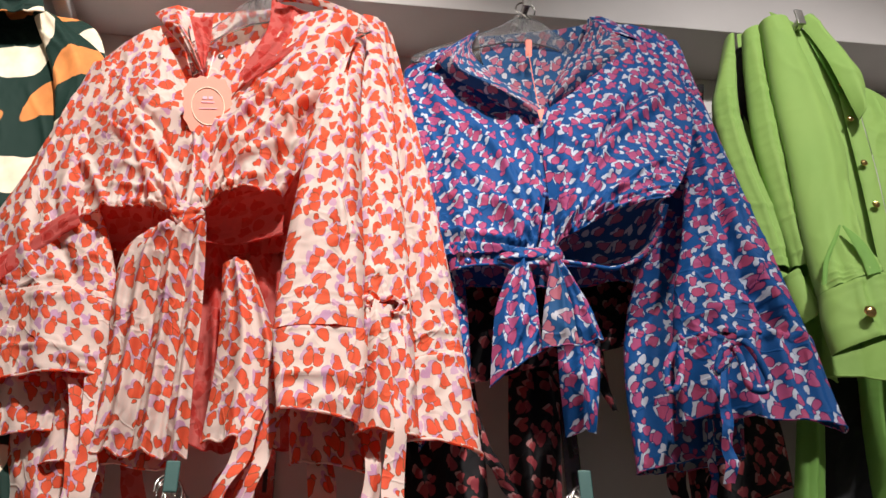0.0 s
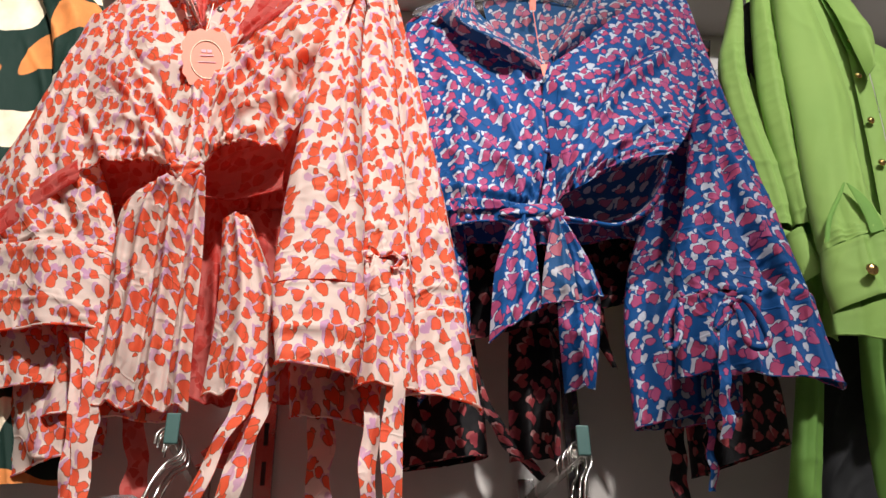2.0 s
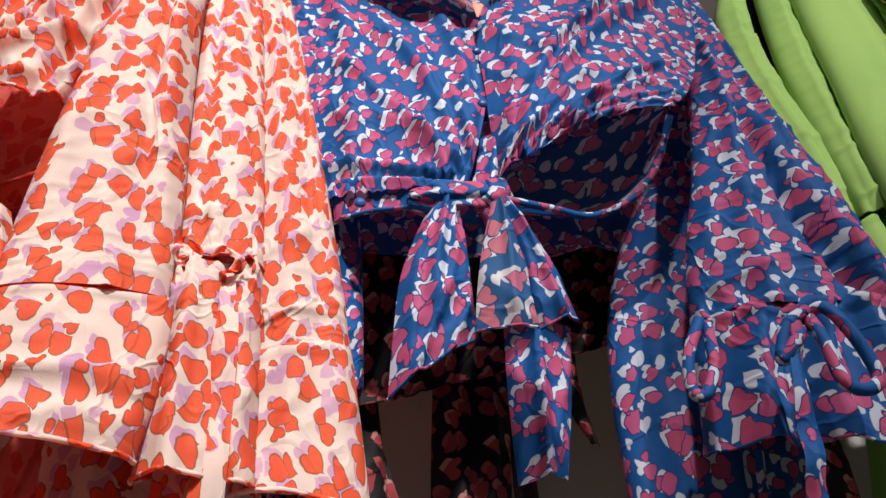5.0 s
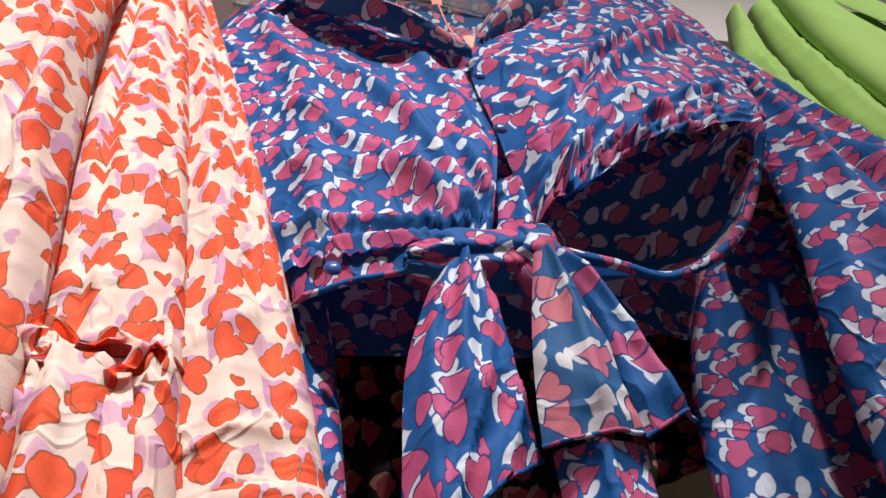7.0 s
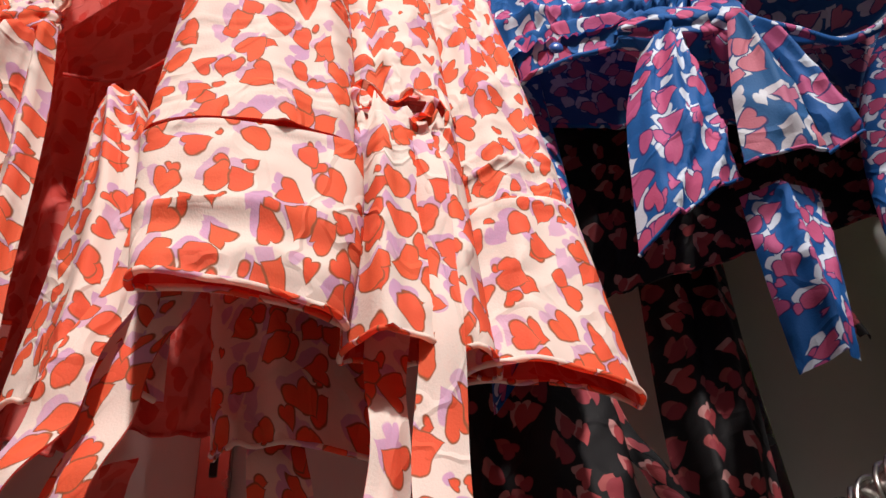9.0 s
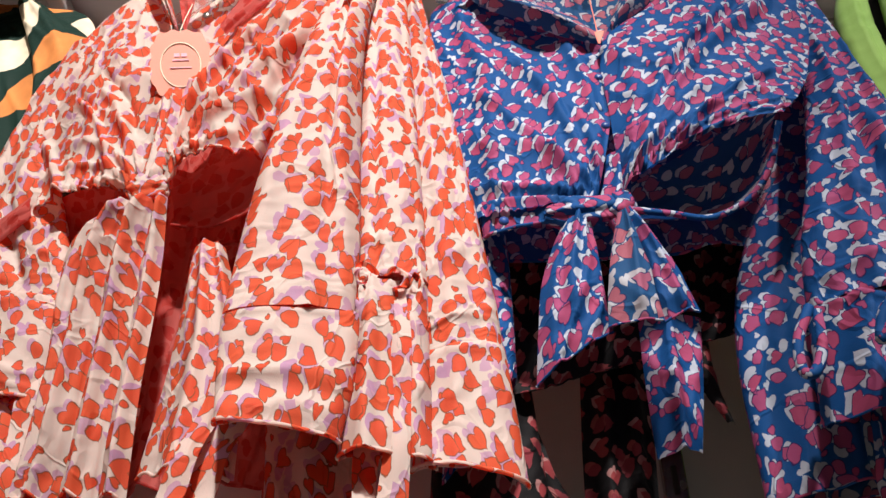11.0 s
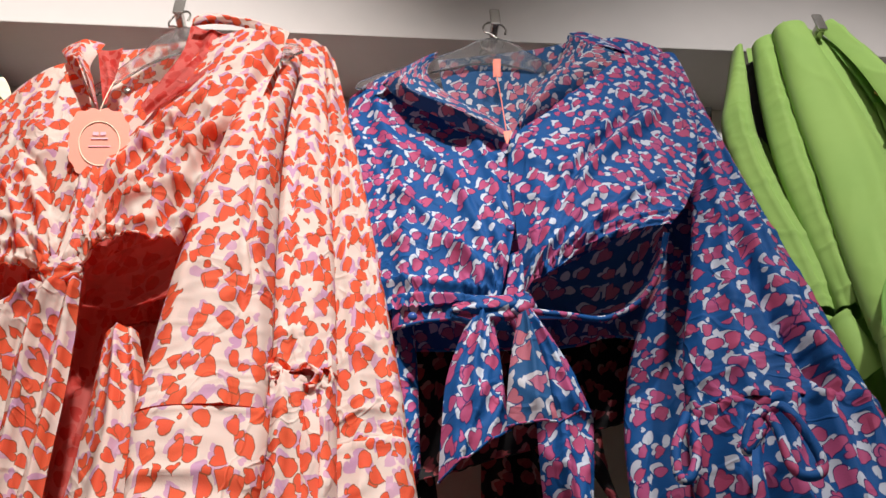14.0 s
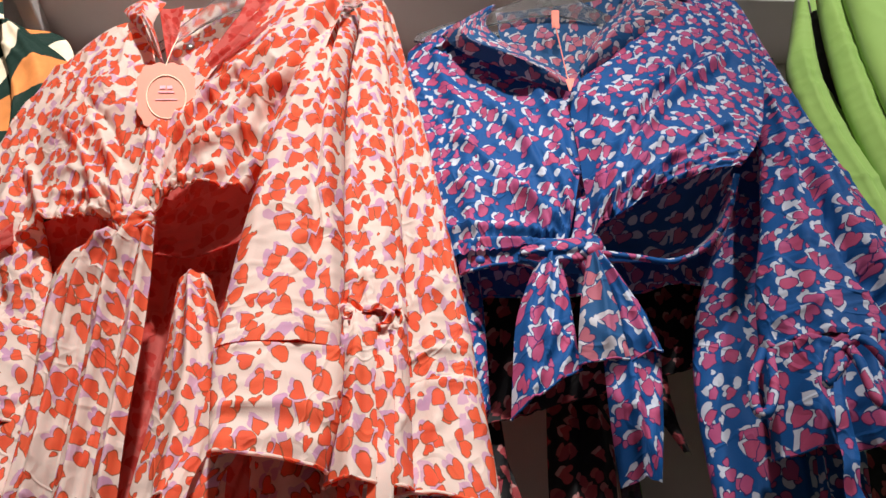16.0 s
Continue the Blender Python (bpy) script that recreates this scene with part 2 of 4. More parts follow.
clear_plastic = clear("clear_plastic")


# ---- building kit ----
def curve(points, t):
    """A smooth curve through points, at the parameters t from 0 to 1."""
    p = np.array(points, float)
    k = len(p) - 1
    if k == 1:
        return p[0] + np.outer(t, p[1] - p[0])
    p = np.vstack([2 * p[0] - p[1], p, 2 * p[-1] - p[-2]])
    s = np.clip(t * k, 0, k - 1e-6)
    i = s.astype(int)
    f = (s - i)[:, None]
    a, b, c, d = p[i], p[i + 1], p[i + 2], p[i + 3]
    return 0.5 * (2 * b + (c - a) * f + (2 * a - 5 * b + 4 * c - d) * f ** 2 + (3 * b - a - 3 * c + d) * f ** 3)


def ripple(u, v, seed, scale_u, scale_v, octaves=3):
    """Smooth random relief on a sheet, about -1 to 1."""
    rng = np.random.RandomState(seed)
    total = np.zeros(np.broadcast(u, v).shape)
    for o in range(octaves):
        for _ in range(5):
            a = rng.uniform(-1, 1)
            total += np.sin((u * scale_u * math.cos(a) + v * scale_v * math.sin(a)) * (2 ** o) * rng.uniform(0.6, 1.5) * 6.28 + rng.uniform(0, 6.28)) / (2.2 * 2 ** o)
    return total / 2


def crease(u, v, folds):
    """Folds: (u at the top, u at the foot, width, height, from v, to v); they fade in and out over their ends."""
    total = np.zeros(np.broadcast(u, v).shape)
    for u0, u1, width, height, v0, v1 in folds:
        f = np.clip((v - v0) / max(v1 - v0, 1e-6), 0, 1)
        fade = np.clip((v - v0) / 0.12 + 0.5, 0, 1) * np.clip((v1 - v) / 0.12 + 0.5, 0, 1)
        d = (u - (u0 + (u1 - u0) * f)) / width
        total += height * np.exp(-d * d) * fade
    return total


def sheet_mesh(name, pts, uvs, closed=False):
    """A mesh from a grid of points (rows down, columns across)."""
    rows, cols = pts.shape[:2]
    idx = np.arange(rows * cols).reshape(rows, cols)
    right = np.roll(idx, -1, 1) if closed else idx[:, 1:]
    left = idx if closed else idx[:, :-1]
    quads = np.stack([left[:-1], left[1:], right[1:], right[:-1]], -1).reshape(-1, 4)
    mesh = bpy.data.meshes.new(name)
    mesh.from_pydata(pts.reshape(-1, 3).tolist(), [], quads.tolist())
    layer = mesh.uv_layers.new(name="UVMap")
    flat = uvs.reshape(-1, 2)[quads.reshape(-1)].copy()
    if closed:
        span = uvs[:, :, 0].max() - uvs[:, :, 0].min()
        step = span / (cols - 1)
        per = flat.reshape(-1, 4, 2)
        wrap = per[:, 2, 0] < per[:, 0, 0] - span * 0.5
        per[wrap, 2, 0] = per[wrap, 0, 0] + step
        per[wrap, 3, 0] = per[wrap, 0, 0] + step
        flat = per.reshape(-1, 2)
    layer.data.foreach_set("uv", flat.astype(np.float32).reshape(-1))
    mesh.polygons.foreach_set("use_smooth", np.ones(len(quads), bool))
    mesh.update()
    return mesh


def adopt(ob, parent, label=""):
    if parent is not None:
        ob.parent = parent
        ob.matrix_parent_inverse = parent.matrix_world.inverted()
    return tagged(ob, label)


def piece(name, mesh, mat, parent, label=""):
    mesh.materials.append(mat)
    return adopt(new(name, mesh), parent, label)


def thing(name, place, label, category, group="", kind=""):
    ob = new(name)
    ob.location = place
    ob.empty_display_size = 0.05
    bpy.context.view_layer.update()
    return tagged(ob, label, category, group, kind)


SEED = [0]
STEP = 0.0034


def wrinkle(x, y, seed, wave, slant=0.0, stretch=2.0):
    """Sharp-crested wrinkles, 0 to 1, of about that wave length in metres; slant: their lean in radians; stretch: how long they run."""
    c, s = math.cos(slant), math.sin(slant)
    a, b = (x * c + y * s) / wave, (y * c - x * s) / (wave * stretch)
    a = a + 0.7 * ripple(a * 0.25, b * 0.4, seed + 50, 1, 1, 2)
    return (1 - np.abs(ripple(a * 0.35, b * 0.35, seed, 1.0, 1.0, 2))) ** 5


def finish(name, parent, mat, pts, flat, centre, label, lining, hem, hem_mat=None, back=0.0013):
    """Makes the cloth's mesh with its print laid out true to size, and its lining and rolled hem."""
    run = np.concatenate([np.zeros((flat.shape[0], 1)), np.cumsum(np.linalg.norm(np.diff(flat, axis=1), axis=2), axis=1)], axis=1)
    run = run - run[:, centre:centre + 1]
    mid = flat[:, ::max(1, flat.shape[1] // 8)].mean(axis=1)
    drop = np.concatenate([[0], np.cumsum(np.linalg.norm(np.diff(mid, axis=0), axis=1))])
    uvs = np.stack([run + SEED[0] * 0.37, np.broadcast_to(-0.76 * drop[:, None], run.shape) + SEED[0] * 0.23], -1)
    ob = piece(name, sheet_mesh(name, pts, uvs), mat, parent, label)
    if lining is not None:
        across = np.gradient(pts, axis=1)
        down = np.gradient(pts, axis=0)
        normal = np.cross(down, across)
        normal /= np.linalg.norm(normal, axis=2)[..., None] + 1e-9
        if len(flat) and normal[:, flat.shape[1] // 2, 1].mean() > 0:
            normal = -normal
        piece("lining", sheet_mesh("lining", pts - normal * back, uvs), lining, ob)
    if hem:
        edge = pts[-1]
        cord("hem", ob, hem_mat or mat, edge[::2], hem, sides=6, steps=len(edge))
    return ob


def relief(U, V, x, y, folds, rough, slant, seams, gather, rays):
    d = crease(U, V, folds)
    calm = np.clip(V / 0.08, 0, 1) * np.clip(U / 0.05, 0, 1) * np.clip((1 - U) / 0.05, 0, 1)
    d += rough * 0.7 * ripple(x * 6, y * 3, SEED[0], 1.0, 0.8)
    d += rough * 1.2 * calm * wrinkle(x, y, SEED[0] + 9, 0.045, slant)
    d += rough * 0.45 * calm * wrinkle(x, y, SEED[0] + 19, 0.026, slant + 0.8, 1.5)
    for sv, width, depth in seams:
        d += depth * np.exp(-((V - sv) / width) ** 2) - 0.5 * depth * np.exp(-((V - sv - 2.2 * width) / width) ** 2)
    for gv, count, depth in gather:
        d += depth * np.sin(U * count * 6.28 + 1.5 * np.sin(U * 17)) * (0.6 + 0.4 * np.sin(U * 9 + SEED[0])) * np.exp(-((V - gv) / 0.08) ** 2)
    for u0, v0, count, amp, reach in rays:
        dx, dy = x - u0 * x.max(), y - v0 * y.max()
        r = np.sqrt(dx * dx + dy * dy) + 1e-5
        th = np.arctan2(dx, -dy)
        wave = np.sin(th * count + 1.2 * np.sin(th * 2.7 + SEED[0]) + 6 * r)
        d += 1.3 * amp * (1 - np.abs(wave)) ** 1.8 * np.exp(-r / reach) * np.clip(r / 0.02, 0, 1)
    return d


def spread(left, right, step, lo=16, hi=170):
    a, b = curve(left, np.linspace(0, 1, 30)), curve(right, np.linspace(0, 1, 30))
    width = np.linalg.norm(b - a, axis=1).max()
    length = np.linalg.norm(np.diff((a + b) / 2, axis=0), axis=1).sum()
    return int(np.clip(width / step, lo, hi)), int(np.clip(length / step, lo, hi))


def panel(name, parent, mat, left, right, belly=0.01, folds=(), rough=0.002, label="", foot=0.0, scallop=3, sag=0.0, slant=0.0,
          seams=(), gather=(), rays=(), lining=None, hem=0.0, hem_mat=None):
    """A hanging sheet of cloth between its left and right edges, from the top down. belly: how far its middle stands forward;
    foot: waviness of the lower edge; sag: how far the middle of the foot rises."""
    SEED[0] += 1
    nu, nv = spread(left, right, STEP)
    u, v = np.linspace(0, 1, nu), np.linspace(0, 1, nv)
    a, b = curve(left, v), curve(right, v)
    width = np.linalg.norm(b - a, axis=1).mean()
    length = np.linalg.norm(np.diff((a + b) / 2, axis=0), axis=1).sum()
    U, V = np.meshgrid(u, v)
    pts = a[:, None, :] * (1 - U[..., None]) + b[:, None, :] * U[..., None]
    pts[..., 1] -= belly * np.sin(np.pi * U) ** 0.8
    flat = pts.copy()
    pts[..., 1] -= relief(U, V, U * width, V * length, folds, rough, slant, seams, gather, rays)
    pts[..., 2] += sag * np.sin(np.pi * U) * V ** 2
    pts[..., 2] += foot * np.sin(U * scallop * 6.28 + SEED[0]) * V ** 6
    return finish(name, parent, mat, pts, flat, nu // 2, label, lining, hem, hem_mat)


def tube(name, parent, mat, left, right, depth=0.03, folds=(), rough=0.002, label="", pleats=None, slant=0.0, seams=(), gather=(), rays=(), back=0.6,
         lining=None, hem=0.0, slope=0.0):
    """A sleeve: a soft closed tube between its left and right edges, from the top down. depth: half its thickness; pleats: (count, depth), growing
    to the foot; slope: how much higher the back of its mouth lies."""
    SEED[0] += 1
    nu, nv = spread(left, right, STEP)
    nu = min(2 * nu, 220)
    u, v = np.linspace(0, 1, nu), np.linspace(0, 1, nv)
    a, b = curve(left, v), curve(right, v)
    width = np.linalg.norm(b - a, axis=1).mean()
    length = np.linalg.norm(np.diff((a + b) / 2, axis=0), axis=1).sum()
    U, V = np.meshgrid(u, v)
    angle = (U - 0.25) * 2 * np.pi
    across = 0.5 - 0.5 * np.cos(angle)
    pts = a[:, None, :] * (1 - across[..., None]) + b[:, None, :] * across[..., None]
    sway = np.sin(angle)
    pts[..., 1] -= depth * np.where(sway > 0, np.abs(sway) ** 0.75, -np.abs(sway) ** 0.75 * back)
    pts[..., 2] += slope * np.clip(-sway, 0, 1) * V ** 4
    flat = pts.copy()
    front = np.clip(sway * 1.5, -0.7, 1.0)
    d = relief(across, V, across * width, V * length, folds, rough, slant, seams, gather, rays)
    if pleats:
        d += pleats[1] * np.sin(across * pleats[0] * 6.28 + SEED[0]) * V ** 1.6
    pts[..., 1] -= d * front
    return finish(name, parent, mat, pts, flat, nu // 2, label, lining, hem)


def strap(name, parent, mat, points, width, twist=0.0, label="", lining=None):
    """A narrow flat ribbon of cloth that hangs along a curve."""
    SEED[0] += 1
    v = np.linspace(0, 1, max(12, int(len(points) * 22)))
    path = curve(points, v)
    u = np.linspace(-0.5, 0.5, 7)
    ang = twist * np.sin(v * 4 + SEED[0])
    wide = width * (1 + 0.1 * np.sin(v * 15 + SEED[0]))
    pts = np.repeat(path[:, None, :], 7, axis=1)
    pts[..., 0] += (wide * np.cos(ang))[:, None] * u
    pts[..., 1] += (wide * np.sin(ang))[:, None] * u - 0.0015 * np.cos(u * 6.28)[None] - 0.0025 * np.sin(v * 22 + SEED[0])[:, None]
    pts[..., 0] += (0.0015 * np.sin(v * 17))[:, None]
    return finish(name, parent, mat, pts, pts, 3, label, lining, 0.0)


def cord(name, parent, mat, points, radius, sides=8, steps=40, flat=1.0, label=""):
    """A cord, wire or rolled hem along a smooth curve."""
    path = curve(points, np.linspace(0, 1, steps))
    tangent = np.gradient(path, axis=0)
    tangent /= np.linalg.norm(tangent, axis=1)[:, None] + 1e-9
    side = np.cross(tangent, [0.02, 1.0, 0.05])
    side /= np.linalg.norm(side, axis=1)[:, None] + 1e-9
    up = np.cross(side, tangent)
    ang = np.linspace(0, 2 * np.pi, sides, endpoint=False)
    pts = path[:, None] + radius * (np.cos(ang)[None, :, None] * side[:, None] + flat * np.sin(ang)[None, :, None] * up[:, None])
    length = np.linalg.norm(np.diff(path, axis=0), axis=1).sum()
    U, V = np.meshgrid(np.linspace(0, 1, sides), np.linspace(0, 1, steps))
    SEED[0] += 1
    uvs = np.stack([U * radius * 6 + SEED[0] * 0.37, V * length], -1)
    return piece(name, sheet_mesh(name, pts, uvs, True), mat, parent, label)


def block(name, lo, hi, mat, parent=None, label="", bevel=0.002):
    bm = bmesh.new()
    bmesh.ops.create_cube(bm, size=1.0)
    mid, dim = [(a + b) / 2 for a, b in zip(lo, hi)], [b - a for a, b in zip(lo, hi)]
    for vert in bm.verts:
        vert.co = Vector([m + c * d for m, c, d in zip(mid, vert.co, dim)])
    if bevel:
        bmesh.ops.bevel(bm, geom=bm.edges[:], offset=bevel, segments=2, affect="EDGES", profile=0.5)
    mesh = bpy.data.meshes.new(name)
    bm.to_mesh(mesh)
    bm.free()
    return piece(name, mesh, mat, parent, label)


# ---- the shop ----
WALL, SOFFIT, FRONT = 1.21, 2.365, 1.075


def structure(ob, label, category):
    return tagged(ob, label, category, kind="structure")


structure(block("wall_north", (-2.0, WALL, 0.0), (2.6, WALL + 0.1, 3.2), wall_paint, bevel=0), "plain white painted shop wall", "wall")
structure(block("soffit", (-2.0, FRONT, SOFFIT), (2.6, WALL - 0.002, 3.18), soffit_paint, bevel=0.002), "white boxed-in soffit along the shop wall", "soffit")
structure(block("floor", (-2.0, -2.5, -0.1), (2.6, WALL, 0.0), floor_mat, bevel=0), "grey tiled shop floor", "floor")
structure(block("ceiling", (-2.0, -2.5, 3.2), (2.6, WALL + 0.1, 3.3), wall_paint, bevel=0), "white painted shop ceiling", "ceiling")
structure(block("wall_south", (-2.0, -2.6, 0.0), (2.6, -2.5, 3.2), wall_paint, bevel=0), "plain white painted shop wall", "wall")
structure(block("wall_west", (-2.1, -2.6, 0.0), (-2.0, WALL + 0.1, 3.2), wall_paint, bevel=0), "plain white painted shop wall", "wall")
structure(block("wall_east", (2.6, -2.6, 0.0), (2.7, WALL + 0.1, 3.2), wall_paint, bevel=0), "plain white painted shop wall", "wall")

# ---- fixtures on the wall ----
def slotted_upright(x):
    """A slotted steel upright on the wall."""
    up = thing("wall_upright", (x, WALL - 0.006, 0.3), "slotted steel upright screwed to the wall", "upright", "slotted uprights")
    block("channel", (x - 0.013, WALL - 0.012, 0.3), (x + 0.013, WALL - 0.001, 2.33), steel, up, bevel=0.0015)
    for k in range(34):
        z = 0.42 + k * 0.055
        block("slot", (x - 0.003, WALL - 0.0135, z), (x + 0.003, WALL - 0.0118, z + 0.032), dark_gap, up, bevel=0)
    return up


def face_out(x, z, tip, mat):
    """A straight garment arm with an upturned flat end."""
    arm = thing("garment_arm", (x, WALL - 0.012, z), "steel garment arm with an upturned end fixed to the wall", "garment arm", "garment arms")
    block("bar", (x - 0.005, tip, z - 0.012), (x + 0.005, WALL - 0.013, z + 0.004), steel, arm, bevel=0.0015)
    block("end_plate", (x - 0.0075, tip - 0.004, z - 0.012), (x + 0.0075, tip, z + 0.022), mat, arm, bevel=0.0015)
    block("mounting_plate", (x - 0.012, WALL - 0.022, z - 0.05), (x + 0.012, WALL - 0.0125, z + 0.03), steel, arm, bevel=0.002)
    return arm


def hanger(x, y, z, turn, label, group, drop=0.0):
    """A clear plastic hanger with a steel hook; z is the top of the arm that it hangs on."""
    hang = thing("clothes_hanger", (0, 0, 0), label, "hanger", group)
    hook = [(0.017 * math.cos(a), 0, -0.014 + 0.017 * math.sin(a)) for a in (-0.5, 0.2, 0.9, 1.57, 2.3, 3.0, 3.6)]
    hook = [(q[0] - 0.0, 0, q[2]) for q in hook] + [(-0.006, 0, -0.026 - drop * 0.2), (0, 0, -0.034 - drop * 0.6), (0, 0, -0.044 - drop)]
    cord("hook", hang, steel, hook, 0.0016, sides=8, steps=50)
    half = [(0.0, -0.036), (0.016, -0.038), (0.03, -0.046), (0.05, -0.064), (0.1, -0.098), (0.16, -0.13), (0.195, -0.153), (0.2, -0.165), (0.19, -0.167), (0.15, -0.146), (0.09, -0.118), (0.04, -0.096), (0.0, -0.09)]
    half = [(a, b - drop) for a, b in half]
    ring = half + [(-a, b) for a, b in reversed(half[1:-1])]
    bm = bmesh.new()
    face = bm.faces.new([bm.verts.new((a, -0.002, b)) for a, b in ring])
    out = bmesh.ops.extrude_face_region(bm, geom=[face])
    bmesh.ops.translate(bm, verts=[g for g in out["geom"] if isinstance(g, bmesh.types.BMVert)], vec=(0, 0.004, 0))
    bmesh.ops.recalc_face_normals(bm, faces=bm.faces[:])
    mesh = bpy.data.meshes.new("body")
    bm.to_mesh(mesh)
    bm.free()
    piece("body", mesh, clear_plastic, hang, "clear plastic")
    hang.matrix_world = pose(x, y, z, 0, 0, turn)
    return hang


slotted_upright(-0.08)
slotted_upright(0.365)
slotted_upright(0.85)
face_out(-0.143, 2.285, 0.978, steel)
face_out(0.305, 2.295, 0.982, steel)
face_out(0.777, 2.27, 0.947, steel)
face_out(-0.16, 1.458, 0.928, teal_plate)
face_out(0.287, 1.446, 0.903, teal_plate)
first = hanger(0.305, 0.992, 2.301, 4, "clear plastic hanger with a steel hook on the arm", "hangers")
for x, y, z, turn in ((0.305, 1.02, 2.301, -8), (0.305, 1.045, 2.301, 14), (0.305, 1.075, 2.301, -18), (-0.143, 0.99, 2.291, -23), (-0.143, 1.02, 2.291, -30), (-0.143, 1.05, 2.291, -16),
                      (0.777, 1.09, 2.276, 4), (0.777, 1.11, 2.276, -6), (0.777, 1.13, 2.276, 8)):
    copy_thing(first, pose(x, y, z, 0, 0, turn))
lower = hanger(0.287, 0.916, 1.451, 210, "empty clear plastic hanger on the lower arm", "lower hangers", 0.045)
for x, y, turn, lean in ((0.287, 0.93, 218, -3), (0.287, 0.945, 204, 4), (0.287, 0.96, 225, -5), (-0.16, 0.94, 220, -18), (-0.16, 0.953, 226, -21), (-0.16, 0.966, 218, -24), (-0.16, 0.98, 230, -20), (0.287, 0.975, 213, 0), (-0.16, 0.995, 224, -16)):
    copy_thing(lower, pose(x, y, 1.451 if x > 0 else 1.463, 0, lean, turn))
rail = thing("ceiling_rail", (-0.49, 1.14, 2.36), "grey metal rail fixed under the soffit", "rail")
block("rail_bar", (-0.505, 0.9, 2.335), (-0.478, 1.2, 2.363), rail_grey, rail, bevel=0.003)
block("rail_bracket", (-0.476, 1.16, 2.325), (-0.462, 1.205, 2.35), steel, rail, bevel=0.003)


# ---- orange blouses ----
def blouse(name, place, label, group):
    return thing(name, place, label, "blouse", group)


def knot(name, parent, mat, centre, dims, label="", seed=3):
    """A tied knot of bunched cloth."""
    SEED[0] += 1
    u, v = np.meshgrid(np.linspace(0, 1, 70), np.linspace(0, 1, 50))
    th, ph = u * 6.283, v * math.pi
    r = 1 + 0.10 * np.sin(th * 4 + 5 * v + 2 * np.sin(3 * th)) * np.sin(ph) + 0.10 * np.abs(np.sin(th * 3 - 4 * v)) + 0.06 * np.sin(7 * ph)
    pts = np.stack([centre[0] - dims[0] * r * np.cos(ph), centre[1] - dims[1] * r * np.sin(ph) ** 0.7 * np.sin(th), centre[2] + dims[2] * r * np.sin(ph) ** 0.7 * np.cos(th)], -1)
    return finish(name, parent, mat, pts, pts, 35, label, None, 0.0)


def button(parent, mat, place, radius, label=""):
    """A domed button with a rim and a shank."""
    rings = [(0.0, -0.55), (0.45, -0.5), (0.8, -0.3), (0.95, -0.05), (1.0, 0.1), (0.85, 0.25), (0.3, 0.3), (0.2, 0.7)]
    ang = np.linspace(0, 2 * np.pi, 20)
    pts = np.array([[(place[0] + radius * r * math.cos(a), place[1] + radius * d, place[2] + radius * r * math.sin(a)) for a in ang] for r, d in rings])
    uvs = np.zeros(pts.shape[:2] + (2,))
    return piece("button", sheet_mesh("button", pts, uvs), mat, parent, label)


OP, OR = orange_print, shaded_orange_reverse
o1 = blouse("tie_front_blouse", (-0.182, 0.985, 2.171), "cream blouse with orange heart print, tied in front, on hanger", "orange blouses")
panel("front_panel", o1, OP, [(-0.400, 1.079, 2.154), (-0.390, 1.063, 2.037), (-0.376, 1.051, 1.944), (-0.353, 1.039, 1.848)], [(-0.263, 1.020, 2.222), (-0.223, 0.991, 2.084), (-0.186, 0.969, 1.962), (-0.202, 0.974, 1.821)], 0.022,
      [(0.05, 0.35, 0.04, 0.012, 0.62, 1.1), (0.3, 0.75, 0.03, 0.012, 0.5, 1.0), (0.5, 0.9, 0.03, 0.010, 0.55, 1.0), (0.3, 0.62, 0.016, -0.010, 0.45, 0.85), (0.5, 0.78, 0.014, -0.009, 0.4, 0.8)], 0.006, hem=0.0016, slant=0.4,
      gather=[(0.97, 12, 0.004)], rays=[(1.0, 1.0, 8, 0.016, 0.11)], sag=0.008)
panel("front_panel", o1, OP, [(-0.094, 0.947, 2.166), (-0.142, 0.956, 2.044), (-0.182, 0.967, 1.961), (-0.179, 0.964, 1.816)], [(0.025, 0.896, 2.139), (0.000, 0.895, 2.013), (-0.026, 0.900, 1.915), (-0.069, 0.917, 1.827)], 0.02,
      [(0.55, 0.02, 0.05, 0.012, 0.3, 1.0), (0.9, 0.3, 0.05, 0.010, 0.4, 1.0), (0.95, 0.75, 0.06, -0.02, 0.1, 1.0), (0.7, 0.35, 0.018, -0.010, 0.4, 0.9)], 0.006, hem=0.0016, slant=-0.6,
      gather=[(0.97, 12, 0.004)], rays=[(0.0, 1.0, 8, 0.016, 0.14)], sag=0.015)
panel("placket", o1, OP, [(-0.206, 0.962, 1.964), (-0.203, 0.960, 1.890), (-0.205, 0.961, 1.825)], [(-0.178, 0.949, 1.957), (-0.172, 0.947, 1.883), (-0.177, 0.949, 1.818)], 0.006, [(0.3, 0.4, 0.1, 0.006, 0.1, 1.0), (0.75, 0.7, 0.1, 0.006, 0.1, 1.0)], 0.004, lining=OR)
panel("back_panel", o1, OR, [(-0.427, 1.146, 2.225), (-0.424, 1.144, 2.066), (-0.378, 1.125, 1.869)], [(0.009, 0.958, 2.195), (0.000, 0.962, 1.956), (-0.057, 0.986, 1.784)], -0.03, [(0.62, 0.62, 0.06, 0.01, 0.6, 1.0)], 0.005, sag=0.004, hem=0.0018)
panel("hem_facing", o1, OR, [(-0.371, 1.089, 1.896), (-0.328, 1.043, 1.881), (-0.288, 1.021, 1.875), (-0.248, 1.002, 1.855)], [(-0.347, 1.056, 1.844), (-0.319, 1.066, 1.826), (-0.284, 1.051, 1.815), (-0.249, 1.014, 1.808)], -0.012, [], 0.004, hem=0.0018)
